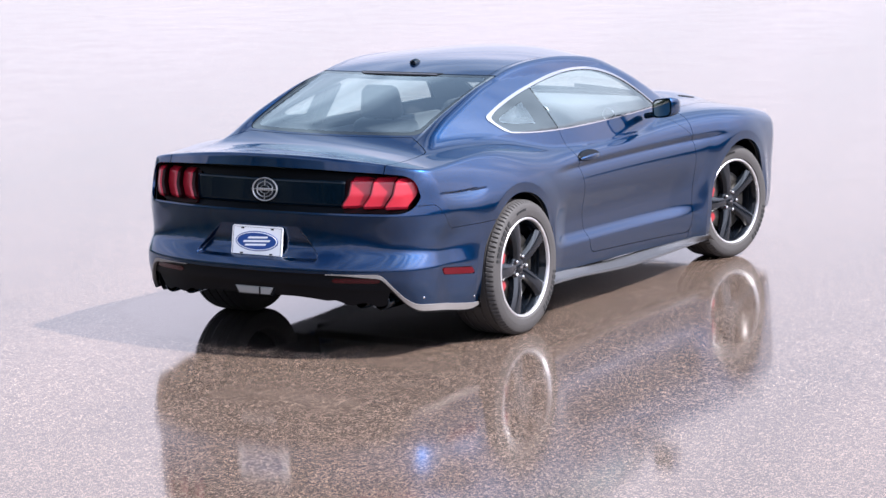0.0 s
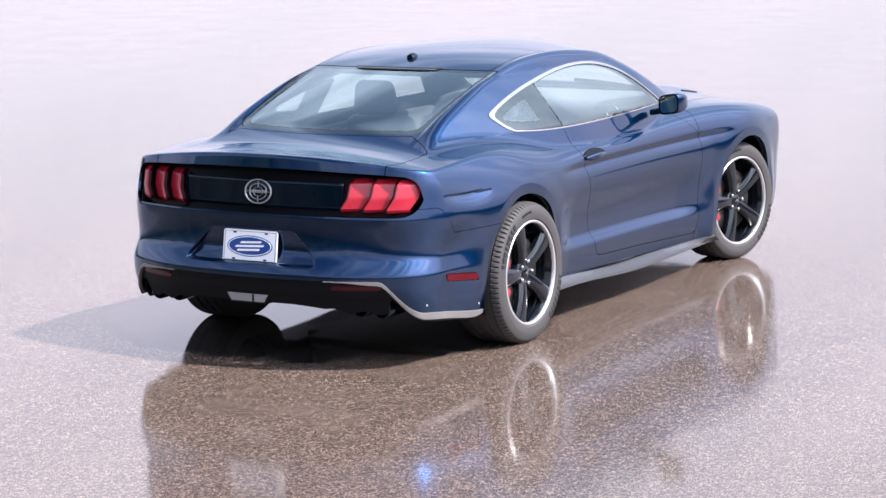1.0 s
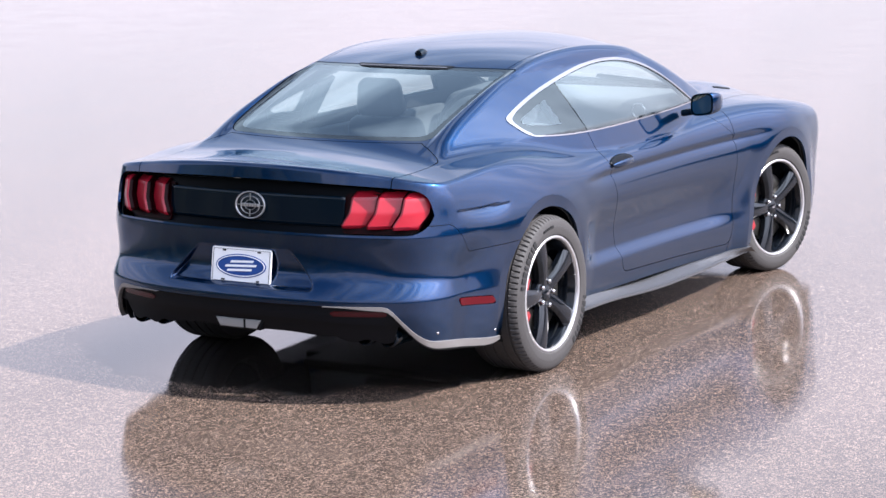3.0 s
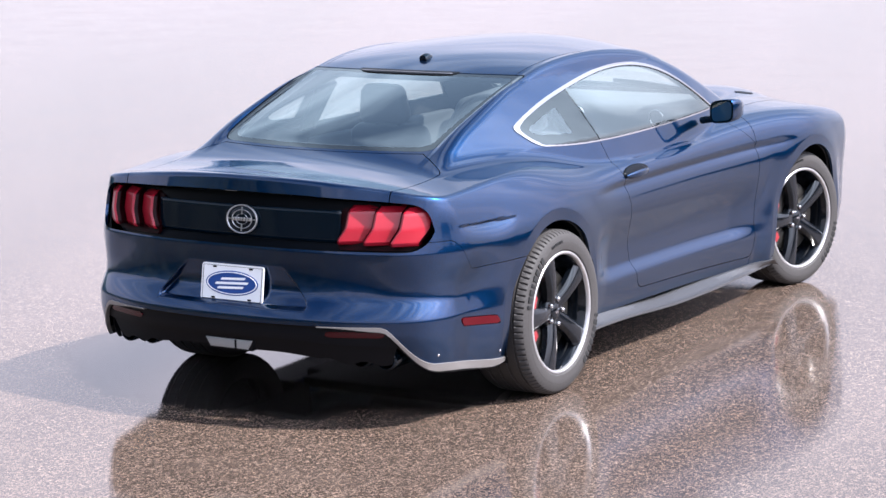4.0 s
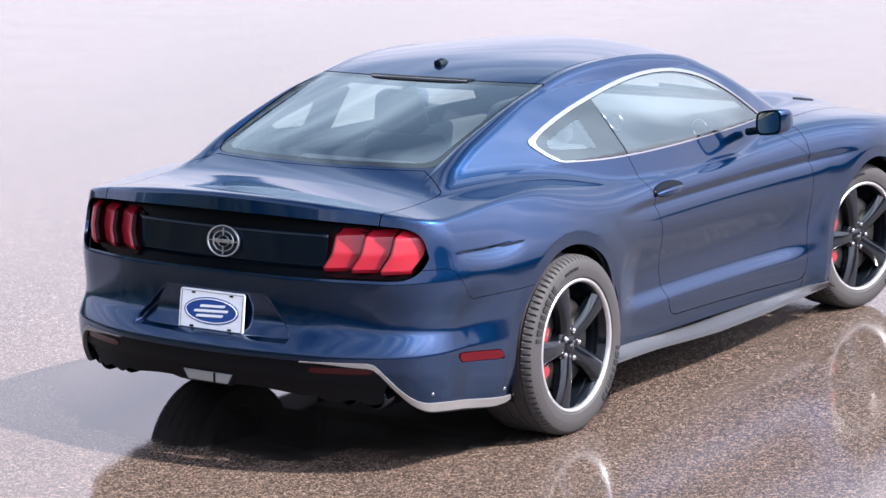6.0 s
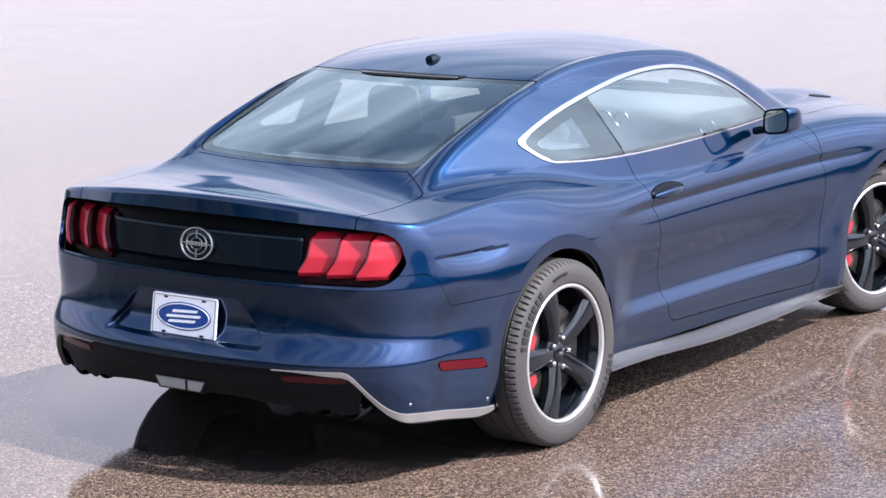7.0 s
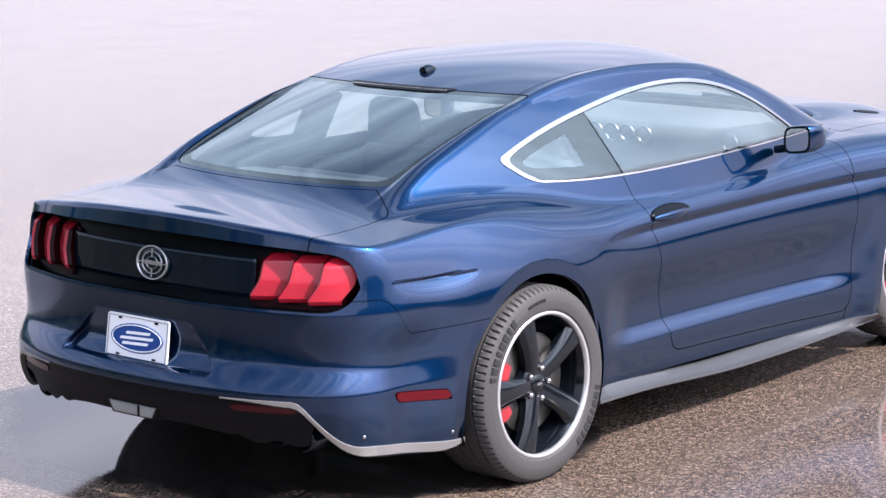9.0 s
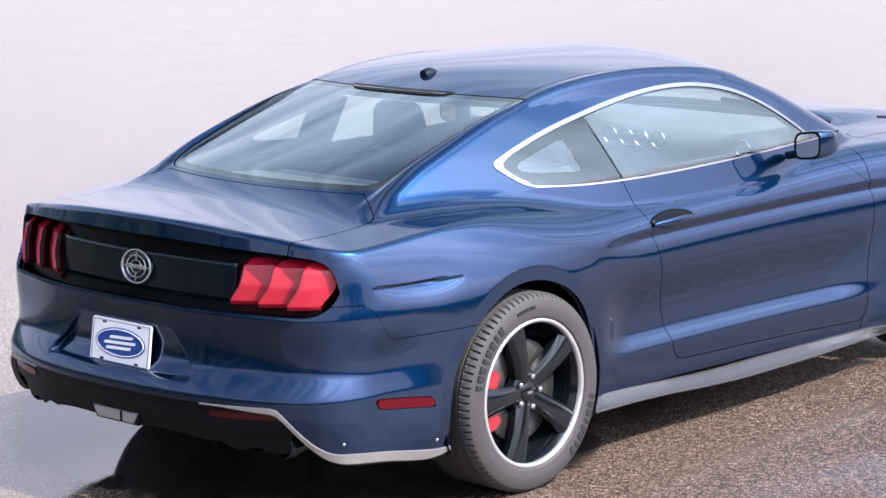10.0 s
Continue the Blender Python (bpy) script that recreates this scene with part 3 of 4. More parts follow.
hood_skin = shell.take(lambda x, y, z: np.where(z > 0.6, smax(smax(x - 0.70 + 0.10 * (y - 1.0), 1.07 - 0.22 * x * x - y, 0.05), y - 2.05, 0.05), 1.0))
fender_skin = shell.take(lambda x, y, z: np.where(x > 0.35, smax(0.78 - y, smax(z - 0.99, y - 2.0, 0.02), 0.02), 1.0))
nose_skin = shell.take(lambda x, y, z: 1.5 - y)

part("roof", roof_skin.mesh("roof", PAINT, both=True), car)
part("rear_bumper", bumper_skin.mesh("rear_bumper", PAINT, both=True), car)
part("trunk_lid", trunk_skin.mesh("trunk_lid", PAINT, both=True), car)
part("bonnet", hood_skin.mesh("bonnet", PAINT, both=True), car)
part("front_bumper", nose_skin.mesh("front_bumper", PAINT, both=True), car)
part("tail_panel", lamp_panel.mesh("tail_panel", PAINT_DARK, raise_by=-0.068, both=True), car, "black sunken panel between the tail lamps")
doors = []
for left in (False, True):
    doors.append(part("door", door_skin.mesh("door", PAINT, left=left), car))
    part("body_side", shell.mesh("body_side", PAINT, left=left), car, "blue quarter panel, pillars and sill")
    part("front_fender", fender_skin.mesh("front_fender", PAINT, left=left), car)
    part("window_trim", trim.mesh("window_trim", CHROME, thick=0.012, raise_by=0.003, left=left), car, "bright chrome window surround")
    part("window_seal", seal.mesh("window_seal", PLASTIC, left=left), car, "black rubber seal")
    for nm, sh, mt in (("door_window", door_pane, PANE), ("quarter_window", small_pane, PANE), ("window_post", post, FRIT)):
        o = part(nm, sh.mesh(nm, mt, thick=0.004, raise_by=-0.001, left=left), car)
        o.visible_shadow = mt is not PANE
for nm, sh, mt in (("rear_window", rear_pane, PANE_REAR), ("rear_window_border", rear_frit, FRIT), ("windscreen", screen_pane, PANE), ("windscreen_border", screen_frit, FRIT)):
    o = part(nm, sh.mesh(nm, mt, thick=0.004, raise_by=-0.002, both=True), car)
    o.visible_shadow = mt is FRIT

# dark lining under the skin: headliner, pillar trims and the back of every joint
for f, inch in ((window_f, 0.004), (rear_glass_f, 0.035), (screen_f, 0.045)):
    _, trim_shell = trim_shell.cut(lambda *p: f(*p) + inch)
_, trim_shell = trim_shell.cut(lambda x, y, z: z - 0.46)
_, trim_shell = trim_shell.cut(lambda x, y, z: panel_f(x, y, z) - 0.01)
part("lining", trim_shell.mesh("lining", LINER, thick=0.004, raise_by=-0.024, both=True), car, "dark cabin lining and pillar trim")
pillar, _ = side_win.cut(lambda *p: np.abs(b_line(*p) + 0.078) - 0.070)
for left in (False, True):
    part("pillar_trim", pillar.mesh("pillar_trim", LINER, thick=0.02, raise_by=-0.034, left=left), car)
part("cowl", cowl_skin.mesh("cowl", PLASTIC, raise_by=-0.004, both=True), car, "black plastic cowl below the windscreen")

# lower tail: black diffuser, satin strip along its upper edge, reflectors
strip, below = tail_low.cut(lambda x, y, z: np.where(x > 0.415, trim_z(x, y) - 0.004 - 0.014 * step(0.47, 0.68, x) - 0.014 * step(0.70, 0.80, x) + 0.016 * step(-1.85, -1.72, y) - z, 1.0))
low_edge = lambda x, y, z: z - (0.298 - 0.035 * step(0.2, 0.6, x) + 0.010 * np.sin(x * 46) * (x > 0.42)) - 0.0 * y
_, below = below.cut(lambda x, y, z: np.where(x < 0.70, low_edge(x, y, z), z - trim_z(x, y) + 0.055))
reflector, below = below.cut(lambda x, y, z: smax(np.abs(x - 0.565) - 0.115, np.abs(z - 0.399) - 0.012, 0.008))
lip, below = below.cut(lambda x, y, z: z - 0.366 + 0.020 * step(0.2, 0.65, x))
part("diffuser", below.mesh("diffuser", PLASTIC, thick=0.03, raise_by=-0.012, both=True), car, "black plastic lower tail")
part("diffuser_lip", lip.mesh("diffuser_lip", PLASTIC, thick=0.03, raise_by=-0.024, both=True), car, "black scalloped lower lip")
for left in (False, True):
    part("tail_strip", strip.mesh("tail_strip", SILVER, thick=0.016, raise_by=0.006, left=left), car, "satin silver strip along the bumper's edge")
    part("rear_reflector", reflector.mesh("rear_reflector", REFLECTOR, raise_by=-0.008, left=left), car, "dark red reflector strip")
    part("side_marker", marker_skin.mesh("side_marker", LAMP_DEEP, raise_by=0.003, left=left), car, "red side marker lamp")

# reversing lamp in the middle of the diffuser
bm = prism([(-0.135, 0.352), (0.135, 0.352), (0.105, 0.300), (-0.105, 0.300)], -2.36, -2.418)
part("reversing_lamp_housing", bm_mesh("reversing_lamp_housing", bm, PLASTIC, bevel=0.008), car)
bm = prism([(-0.116, 0.346), (0.116, 0.346), (0.092, 0.307), (-0.092, 0.307)], -2.38, -2.424)
part("reversing_lamp", bm_mesh("reversing_lamp", bm, material("clear_lamp_lens", (0.22, 0.225, 0.23), 0.18, 0.0, 0.8), bevel=0.006), car, "clear reversing lamp")

bm = bmesh.new()
box(bm, (0.008, 0.006, 0.036), pose(0.035, -2.4245, 0.327))
part("lamp_divider", bm_mesh("lamp_divider", bm, PLASTIC, bevel=0.001), car)

# small bright fasteners over the silver strip
for y, z in ((-2.16, 0.306), (-1.80, 0.262)):
    for sx in (1, -1):
        p = on_side(y, z)
        v, f = lathe([(-0.004, 0.006), (0.001, 0.006), (0.003, 0.004), (0.0035, 0.0001)], 14)
        part("trim_fastener", mesh_of("trim_fastener", v, f, CHROME), car, "small chrome fastener", pose(sx * p[0], p[1], p[2], 0, 0, -28 if sx > 0 else 208))

# exhaust tips
for x in (0.525, 0.640, -0.525, -0.640):
    v, f = lathe([(0.0, 0.040), (0.004, 0.046), (0.016, 0.047), (0.22, 0.045), (0.22, 0.039), (0.012, 0.039), (0.0, 0.040)], 32, axis="z")
    part("exhaust_tip", mesh_of("exhaust_tip", v, f, GLOSS), car, "black exhaust tip", pose(x, -2.255, 0.290, -90))

# underside: floor, wheel wells, silencer
bm = bmesh.new()
box(bm, (1.30, 2.9, 0.05), pose(0, 0.50, 0.20))
box(bm, (1.10, 1.5, 0.05), pose(0, -1.55, 0.345))
box(bm, (1.50, 1.55, 0.06), pose(0, 0.0, 0.21))
part("floor_pan", bm_mesh("floor_pan", bm, PLASTIC, bevel=0.01), car)
bm = bmesh.new()
box(bm, (1.15, 0.30, 0.13), pose(0, -2.10, 0.355))
part("silencer", bm_mesh("silencer", bm, DISC, bevel=0.05, segments=4), car, "dull steel silencer")
for at in (REAR_AXLE, FRONT_AXLE):
    bm = bmesh.new()
    box(bm, (1.3, 0.09, 0.09), pose(0, at, 0.30))
    part("axle", bm_mesh("axle", bm, PLASTIC, bevel=0.01), car)
for sx in (1, -1):
    for at, r in ((REAR_AXLE, 0.405), (FRONT_AXLE, 0.398)):
        verts, faces = [], []
        n = 28
        for i in range(n + 1):
            a = math.pi * (i / n * 1.24 - 0.12)
            for x in (0.905 if at < 0 else 0.885, 0.60):
                verts.append((sx * x, at + math.cos(a) * r, AXLE_Z + math.sin(a) * r))
        faces = [(2 * i, 2 * i + 1, 2 * i + 3, 2 * i + 2) for i in range(n)]
        faces.append(tuple(range(1, 2 * n + 2, 2)))
        part("wheel_well", mesh_of("wheel_well", verts, faces, PLASTIC), car)

# side skirts: a flared blade under each door
def skirt_mesh(sx):
    verts, faces = [], []
    ys = np.linspace(-0.985, 1.06, 60)
    for y in ys:
        k = (y + 0.985) / 2.045
        end = 1 - step(0.0, 0.05, k) * (1 - step(0.96, 1.0, k))
        top = 0.240 - 0.050 * step(0.0, 0.45, k) - 0.04 * end
        low = 0.196 - 0.042 * step(0.0, 0.5, k) + 0.0 * end
        xs = float(side_x(np.array(y), np.array(0.26))) - 0.006
        out = 0.892 + 0.020 * (1 - step(0.0, 0.25, k)) - 0.030 * step(0.6, 1.0, k)
        for x, z in ((xs - 0.03, top + 0.004), (xs + 0.002, top), (xs + 0.45 * (out - xs), low + 0.45 * (top - low)), (out, low + 0.010), (out + 0.001, low), (out - 0.012, low - 0.006), (0.74, low + 0.02)):
            verts.append((sx * x, y, z))
    m = 7
    for i in range(len(ys) - 1):
        for j in range(m - 1):
            q = (i * m + j, (i + 1) * m + j, (i + 1) * m + j + 1, i * m + j + 1)
            faces.append(q[::-1] if sx > 0 else q)
    me = mesh_of("side_skirt", verts, faces, SKIRT)
    me.set_sharp_from_angle(angle=radians(35))
    return me


for sx in (1, -1):
    part("side_skirt", skirt_mesh(sx), car, "grey flared side skirt")


# ---- tail lamps: three leaning louvres on each side ----
def lamp_bar(x0, wide, sx):
    """One louvre: its inner edge stands proud and its face falls back towards the car's flank."""
    verts, faces = [], []
    rows, cols = 22, 11
    for i in range(rows):
        t = i / (rows - 1)
        z = 0.742 + 0.150 * t
        lean = 0.010 * t - 0.026 * step(0.50, 0.0, t)
        cap = 0.034 * np.clip((t - 0.85) / 0.15, 0, 1) + 0.012 * np.clip((0.08 - t) / 0.08, 0, 1)
        for j in range(cols):
            s = j / (cols - 1)
            x = x0 + lean + wide * s
            back = 0.042 * max(s - 0.16, 0) / 0.84 + 0.020 * max(0.16 - s, 0) / 0.16 + cap
            verts.append((x, back - 0.006 + 0.030 * max(1 - (x - 0.464) / 0.28, 0), z))
    deep = all_on_tail([(x, z) for x, _, z in verts])
    verts = [(sx * x, y + d, z) for (x, y, z), d in zip(verts, deep)]
    for i in range(rows - 1):
        for j in range(cols - 1):
            q = (i * cols + j, i * cols + j + 1, (i + 1) * cols + j + 1, (i + 1) * cols + j)
            faces.append(q if sx > 0 else q[::-1])
    n = len(verts)
    ring = [j for j in range(cols)] + [i * cols + cols - 1 for i in range(1, rows)] + [(rows - 1) * cols + j for j in range(cols - 2, -1, -1)] + [i * cols for i in range(rows - 2, 0, -1)]
    for k in ring:
        x, y, z = verts[k]
        verts.append((x, y + 0.045, z))
    for a in range(len(ring)):
        c = (a + 1) % len(ring)
        q = (ring[a], n + a, n + c, ring[c])
        faces.append(q if sx > 0 else q[::-1])
    me = mesh_of("lamp_louvre", verts[:n], [q for q in faces if max(q) < n], LAMP_RED)
    me.materials.append(LAMP_SHADED)
    # each louvre's inner edge is coloured as if it lay in shade
    for p in me.polygons:
        if min(i % cols for i in p.vertices) < 1:
            p.material_index = 1
    me.set_sharp_from_angle(angle=radians(24))
    return me, mesh_of("louvre_side", verts, [q for q in faces if max(q) >= n], LAMP_SHADED)


for sx in (1, -1):
    lamp = new("tail_lamp")
    lamp.parent = car
    lamp["label"] = "red tail lamp of three leaning louvres"
    for k in range(3):
        face, side = lamp_bar(0.462 + 0.113 * k, 0.102 - 0.003 * k, sx)
        part("louvre_side", side, part("louvre", face, lamp), "louvre side with its shade put into the colour")

    behind, _ = lamp_panel.cut(lambda x, y, z: smax(smax(0.735 - z, z - 0.898, 0.01), smax(0.450 - x, x - 0.785, 0.01), 0.02))
    part("lamp_base", behind.mesh("lamp_base", LAMP_SHADED, raise_by=-0.056, left=sx < 0), lamp, "lamp base, near-black for the shaded gaps between louvres")

# glossy garnish between the lamps
verts, faces = [], []
gx, gz = np.linspace(-0.446, 0.446, 41), np.linspace(0.742, 0.872, 9)
for z in gz:
    for x in gx:
        verts.append((x, 0.020, z))
deep = zip(all_on_tail([(abs(x), z) for x, _, z in verts]), all_on_tail([(abs(x), 0.80) for x, _, z in verts]))
verts = [(x, 0.058 + c + 0.25 * (d - c), z) for (x, y, z), (d, c) in zip(verts, deep)]
n = len(gx)
faces = [(j * n + i, j * n + i + 1, (j + 1) * n + i + 1, (j + 1) * n + i) for j in range(len(gz) - 1) for i in range(n - 1)]
me = mesh_of("tail_garnish", verts, faces, GLOSS)
garnish = part("tail_garnish", me, car, "glossy black garnish between the lamps")
garnish.modifiers.new("thick", "SOLIDIFY").thickness = -0.004

# ---- round badge: dark disc, bright rings, cross hairs and a bar of marks ----
badge = new("badge")
badge.parent = car
badge["label"] = "round chrome target badge"
badge.matrix_basis = pose(0, on_tail(0.0, 0.80)[1] + 0.046, 0.816, 84) @ Matrix.Diagonal((1.16, 0.90, 1.0, 1.0))


def ring_mesh(name, r0, r1, h0, h1, mat, segments=64):
    v, f = lathe([(h0, r0), (h1, r0 + 0.0008), (h1, r1 - 0.0008), (h0, r1), (h0, r0)], segments, axis="z")
    return mesh_of(name, v, f, mat)


v, f = lathe([(-0.016, 0.066), (0.0, 0.066), (0.003, 0.063), (0.003, 0.0001)], 64, axis="z")
part("badge_disc", mesh_of("badge_disc", v, f, GLOSS), badge)
part("badge_ring", ring_mesh("badge_ring", 0.0595, 0.066, 0.0, 0.007, MACHINED), badge)
part("badge_ring", ring_mesh("badge_ring", 0.0400, 0.0435, 0.002, 0.006, MACHINED), badge)
part("badge_ring", ring_mesh("badge_ring", 0.0225, 0.0245, 0.002, 0.006, MACHINED), badge)
for w, h, x, y in ((0.0035, 0.034, 0, 0.038), (0.0035, 0.034, 0, -0.038), (0.016, 0.0035, 0.052, 0), (0.016, 0.0035, -0.052, 0)):
    bm = bmesh.new()
    box(bm, (w, h, 0.005), pose(x, y, 0.0045))
    part("cross_hair", bm_mesh("cross_hair", bm, MACHINED), badge)
for k in range(7):
    bm = bmesh.new()
    box(bm, (0.0085, 0.015, 0.005), pose(-0.036 + 0.012 * k, 0.0, 0.006))
    part("badge_mark", bm_mesh("badge_mark", bm, MACHINED, bevel=0.001), badge)

# ---- plate: white with a blue oval ----
plate = new("show_plate")
plate.parent = car
plate["label"] = "white plate with a blue oval emblem"
plate.matrix_basis = pose(0, on_tail(0.0, 0.566)[1] - 0.026, 0.566, 81)


def rounded(w, h, r, n=6):
    out = []
    for cx, cy, a0 in ((w / 2 - r, h / 2 - r, 0), (-w / 2 + r, h / 2 - r, 90), (-w / 2 + r, -h / 2 + r, 180), (w / 2 - r, -h / 2 + r, 270)):
        for i in range(n + 1):
            a = radians(a0 + 90 * i / n)
            out.append((cx + r * math.cos(a), cy + r * math.sin(a)))
    return out


def slab(name, outline, z0, z1, mat, bevel=0.0):
    bm = bmesh.new()
    bm.faces.new([bm.verts.new((x, y, z0)) for x, y in outline])
    for g in bmesh.ops.extrude_face_region(bm, geom=bm.faces[:])["geom"]:
        if isinstance(g, bmesh.types.BMVert):
            g.co.z = z1
    return bm_mesh(name, bm, mat, bevel=bevel)


def ellipse(a, c, n=64):
    return [(a * math.cos(2 * math.pi * i / n), c * math.sin(2 * math.pi * i / n)) for i in range(n)]


def oval_ring(name, a, c, w, z0, z1, mat, n=72):
    verts, faces = [], []
    for i in range(n):
        t = 2 * math.pi * i / n
        for k, z in ((0, z0), (0, z1), (w, z1), (w, z0)):
            verts.append(((a - k) * math.cos(t), (c - k) * math.sin(t), z))
    for i in range(n):
        j = (i + 1) % n
        faces += [(i * 4 + k, j * 4 + k, j * 4 + k + 1, i * 4 + k + 1) for k in range(3)]
    return mesh_of(name, verts, faces, mat, False)


part("plate_sheet", slab("plate_sheet", rounded(0.304, 0.152, 0.012), -0.004, 0.002, WHITE), plate)
bm = bmesh.new()
for w, h, x, y in ((0.290, 0.0016, 0, 0.068), (0.290, 0.0016, 0, -0.068), (0.0016, 0.136, 0.144, 0), (0.0016, 0.136, -0.144, 0)):
    box(bm, (w, h, 0.002), pose(x, y, 0.0025))
part("plate_edge_line", bm_mesh("plate_edge_line", bm, SKIRT), plate, "grey embossed edge line")
part("emblem_oval", slab("emblem_oval", ellipse(0.128, 0.050), 0.001, 0.004, OVAL_BLUE), plate, "blue oval")
part("emblem_line", oval_ring("emblem_line", 0.122, 0.0455, 0.0038, 0.003, 0.0055, WHITE), plate, "white oval line")
for w, h, x, y in ((0.118, 0.010, 0.006, 0.018), (0.160, 0.010, 0.0, 0.0), (0.126, 0.010, -0.006, -0.018)):
    lean = [(px + 0.5 * py + x, py + y + 0.05 * (px + x)) for px, py in rounded(w, h, h * 0.48)]
    part("emblem_bar", slab("emblem_bar", lean, 0.003, 0.0055, WHITE), plate)
for x in (-0.089, 0.089):
    for y in (-0.062, 0.062):
        part("plate_bolt", slab("plate_bolt", [(px + x, py + y) for px, py in rounded(0.018, 0.007, 0.003)], 0.001, 0.004, PLASTIC), plate)
bm = bmesh.new()
box(bm, (0.20, 0.03, 0.018), pose(0, -2.372, 0.481))
part("plate_bracket", bm_mesh("plate_bracket", bm, PLASTIC, bevel=0.004), car)


# ---- wheels ----
def make_wheel(name, radius, width, caliper_r):
    """A wheel whose axle is x, its outer face to +x, the tyre's outer side at x = 0."""
    hub = new(name)
    prof = [(-0.030, 0.247), (-0.012, 0.257), (-0.004, 0.266), (0.0, 0.287), (-0.001, 0.300), (-0.0015, 0.3005), (-0.003, 0.312), (-0.010, radius - 0.016), (-0.020, radius - 0.007), (-0.034, radius - 0.0015)]
    for g in range(4):
        a = -0.050 - (width - 0.12) / 3 * g
        prof += [(a + 0.006, radius), (a + 0.005, radius - 0.007), (a - 0.005, radius - 0.007), (a - 0.006, radius)]
    prof += [(-width + 0.034, radius - 0.0015), (-width + 0.012, radius - 0.012), (-width, 0.285), (-width + 0.01, 0.25), (-width + 0.03, 0.235)]

    def notch(i, j):
        if 8 <= j <= 9:
            return -0.010 if i % 5 == 0 else 0.0
        return 0.0
    v, f = lathe(prof, 420, wobble=notch)
    me = mesh_of("tyre", v, f, RUBBER)
    me.set_sharp_from_angle(angle=radians(30))
    tyre = part("tyre", me, hub, "grey-black rubber tyre with dusty sidewall")
    # raised dark marks along the sidewall, in two arcs
    for start, count, size, rr in ((radians(-76), 8, 0.030, 0.300), (radians(102), 8, 0.030, 0.300), (radians(-18), 9, 0.011, 0.302)):
        for k in range(count):
            a = start + k * 0.10 * size / 0.030
            w = (0.021 if k % 3 else 0.013) * size / 0.030
            verts = []
            for px, pr in ((-w / 2, rr - size / 2), (w / 2, rr - size / 2), (w / 2, rr + size / 2), (-w / 2, rr + size / 2)):
                b = a + px / rr
                verts.append((0.0016, pr * math.sin(b), pr * math.cos(b)))
            verts += [(-0.006, y, z) for _, y, z in verts]
            part("sidewall_mark", mesh_of("sidewall_mark", verts, [(3, 2, 1, 0), (0, 1, 5, 4), (1, 2, 6, 5), (2, 3, 7, 6), (3, 0, 4, 7)], RUBBER_MARK, False), tyre)
    xo = -0.006
    v, f = lathe([(xo - 0.016, 0.2435), (xo - 0.004, 0.2455), (xo, 0.2500), (xo, 0.2560), (xo - 0.004, 0.2600), (xo - 0.022, 0.262)], 128)
    part("rim_lip", mesh_of("rim_lip", v, f, MACHINED), hub, "bright machined rim lip")
    v, f = lathe([(xo - 0.016, 0.2435), (xo - 0.030, 0.234), (xo - 0.060, 0.224), (xo - 0.20, 0.212), (xo - 0.205, 0.05)], 96)
    part("rim_barrel", mesh_of("rim_barrel", v, f, RIM), hub)
    # five tapered spokes with chamfered edges
    for k in range(5):
        turn = radians(72 * k - 90)
        verts, faces = [], []
        n = 16
        for i in range(n):
            s = i / (n - 1)
            r = 0.030 + 0.211 * s
            w = 0.038 + 0.017 * s - 0.008 * math.sin(math.pi * s)
            front = xo - 0.034 + 0.022 * s + 0.008 * math.sin(math.pi * s)
            deep = 0.046 - 0.010 * s
            for px, pz in ((-w, -deep), (-w, -0.016), (-0.60 * w, -0.0015), (-0.52 * w, 0.0), (0.52 * w, 0.0), (0.60 * w, -0.0015), (w, -0.016), (w, -deep)):
                c, q = math.cos(turn), math.sin(turn)
                verts.append((front + pz, px * c + r * q, r * c - px * q))
        for i in range(n - 1):
            for j in range(7):
                faces.append((i * 8 + j, (i + 1) * 8 + j, (i + 1) * 8 + j + 1, i * 8 + j + 1))
        faces.append(tuple(range(8)))
        bm = bmesh.new()
        vs = [bm.verts.new(p) for p in verts]
        for q in faces:
            bm.faces.new([vs[i] for i in q])
        part("spoke", bm_mesh("spoke", bm, RIM), hub)
    v, f = lathe([(xo - 0.09, 0.078), (xo - 0.046, 0.076), (xo - 0.037, 0.068), (xo - 0.036, 0.038), (xo - 0.031, 0.0345), (xo - 0.028, 0.031), (xo - 0.026, 0.0001)], 64)
    part("hub_cap", mesh_of("hub_cap", v, f, RIM), hub)
    part("cap_emblem", slab("cap_emblem", rounded(0.026, 0.010, 0.005), 0.0, 0.0025, CHROME), hub, "small bright emblem", pose(xo - 0.0275, 0, 0, 90, 0, 90))
    for k in range(5):
        a = radians(72 * k + 18)
        v, f = lathe([(-0.022, 0.0115), (0.0, 0.0110), (0.006, 0.0095), (0.0095, 0.006), (0.0105, 0.0001)], 18)
        part("lug_nut", mesh_of("lug_nut", v, f, CHROME), hub, "chrome lug nut", pose(xo - 0.030, 0.0555 * math.sin(a), 0.0555 * math.cos(a)))
    v, f = lathe([(xo - 0.100, 0.075), (xo - 0.072, 0.088), (xo - 0.070, 0.095), (xo - 0.070, 0.176), (xo - 0.072, 0.178), (xo - 0.098, 0.178), (xo - 0.100, 0.176)], 96)
    part("brake_disc", mesh_of("brake_disc", v, f, DISC), hub, "grey steel brake disc")
    bm = bmesh.new()
    n = 9
    rows = []
    for i in range(n):
        a = radians(-90 + (i - (n - 1) / 2) * 8.0)
        q = 1 - abs(i - 4) / 9
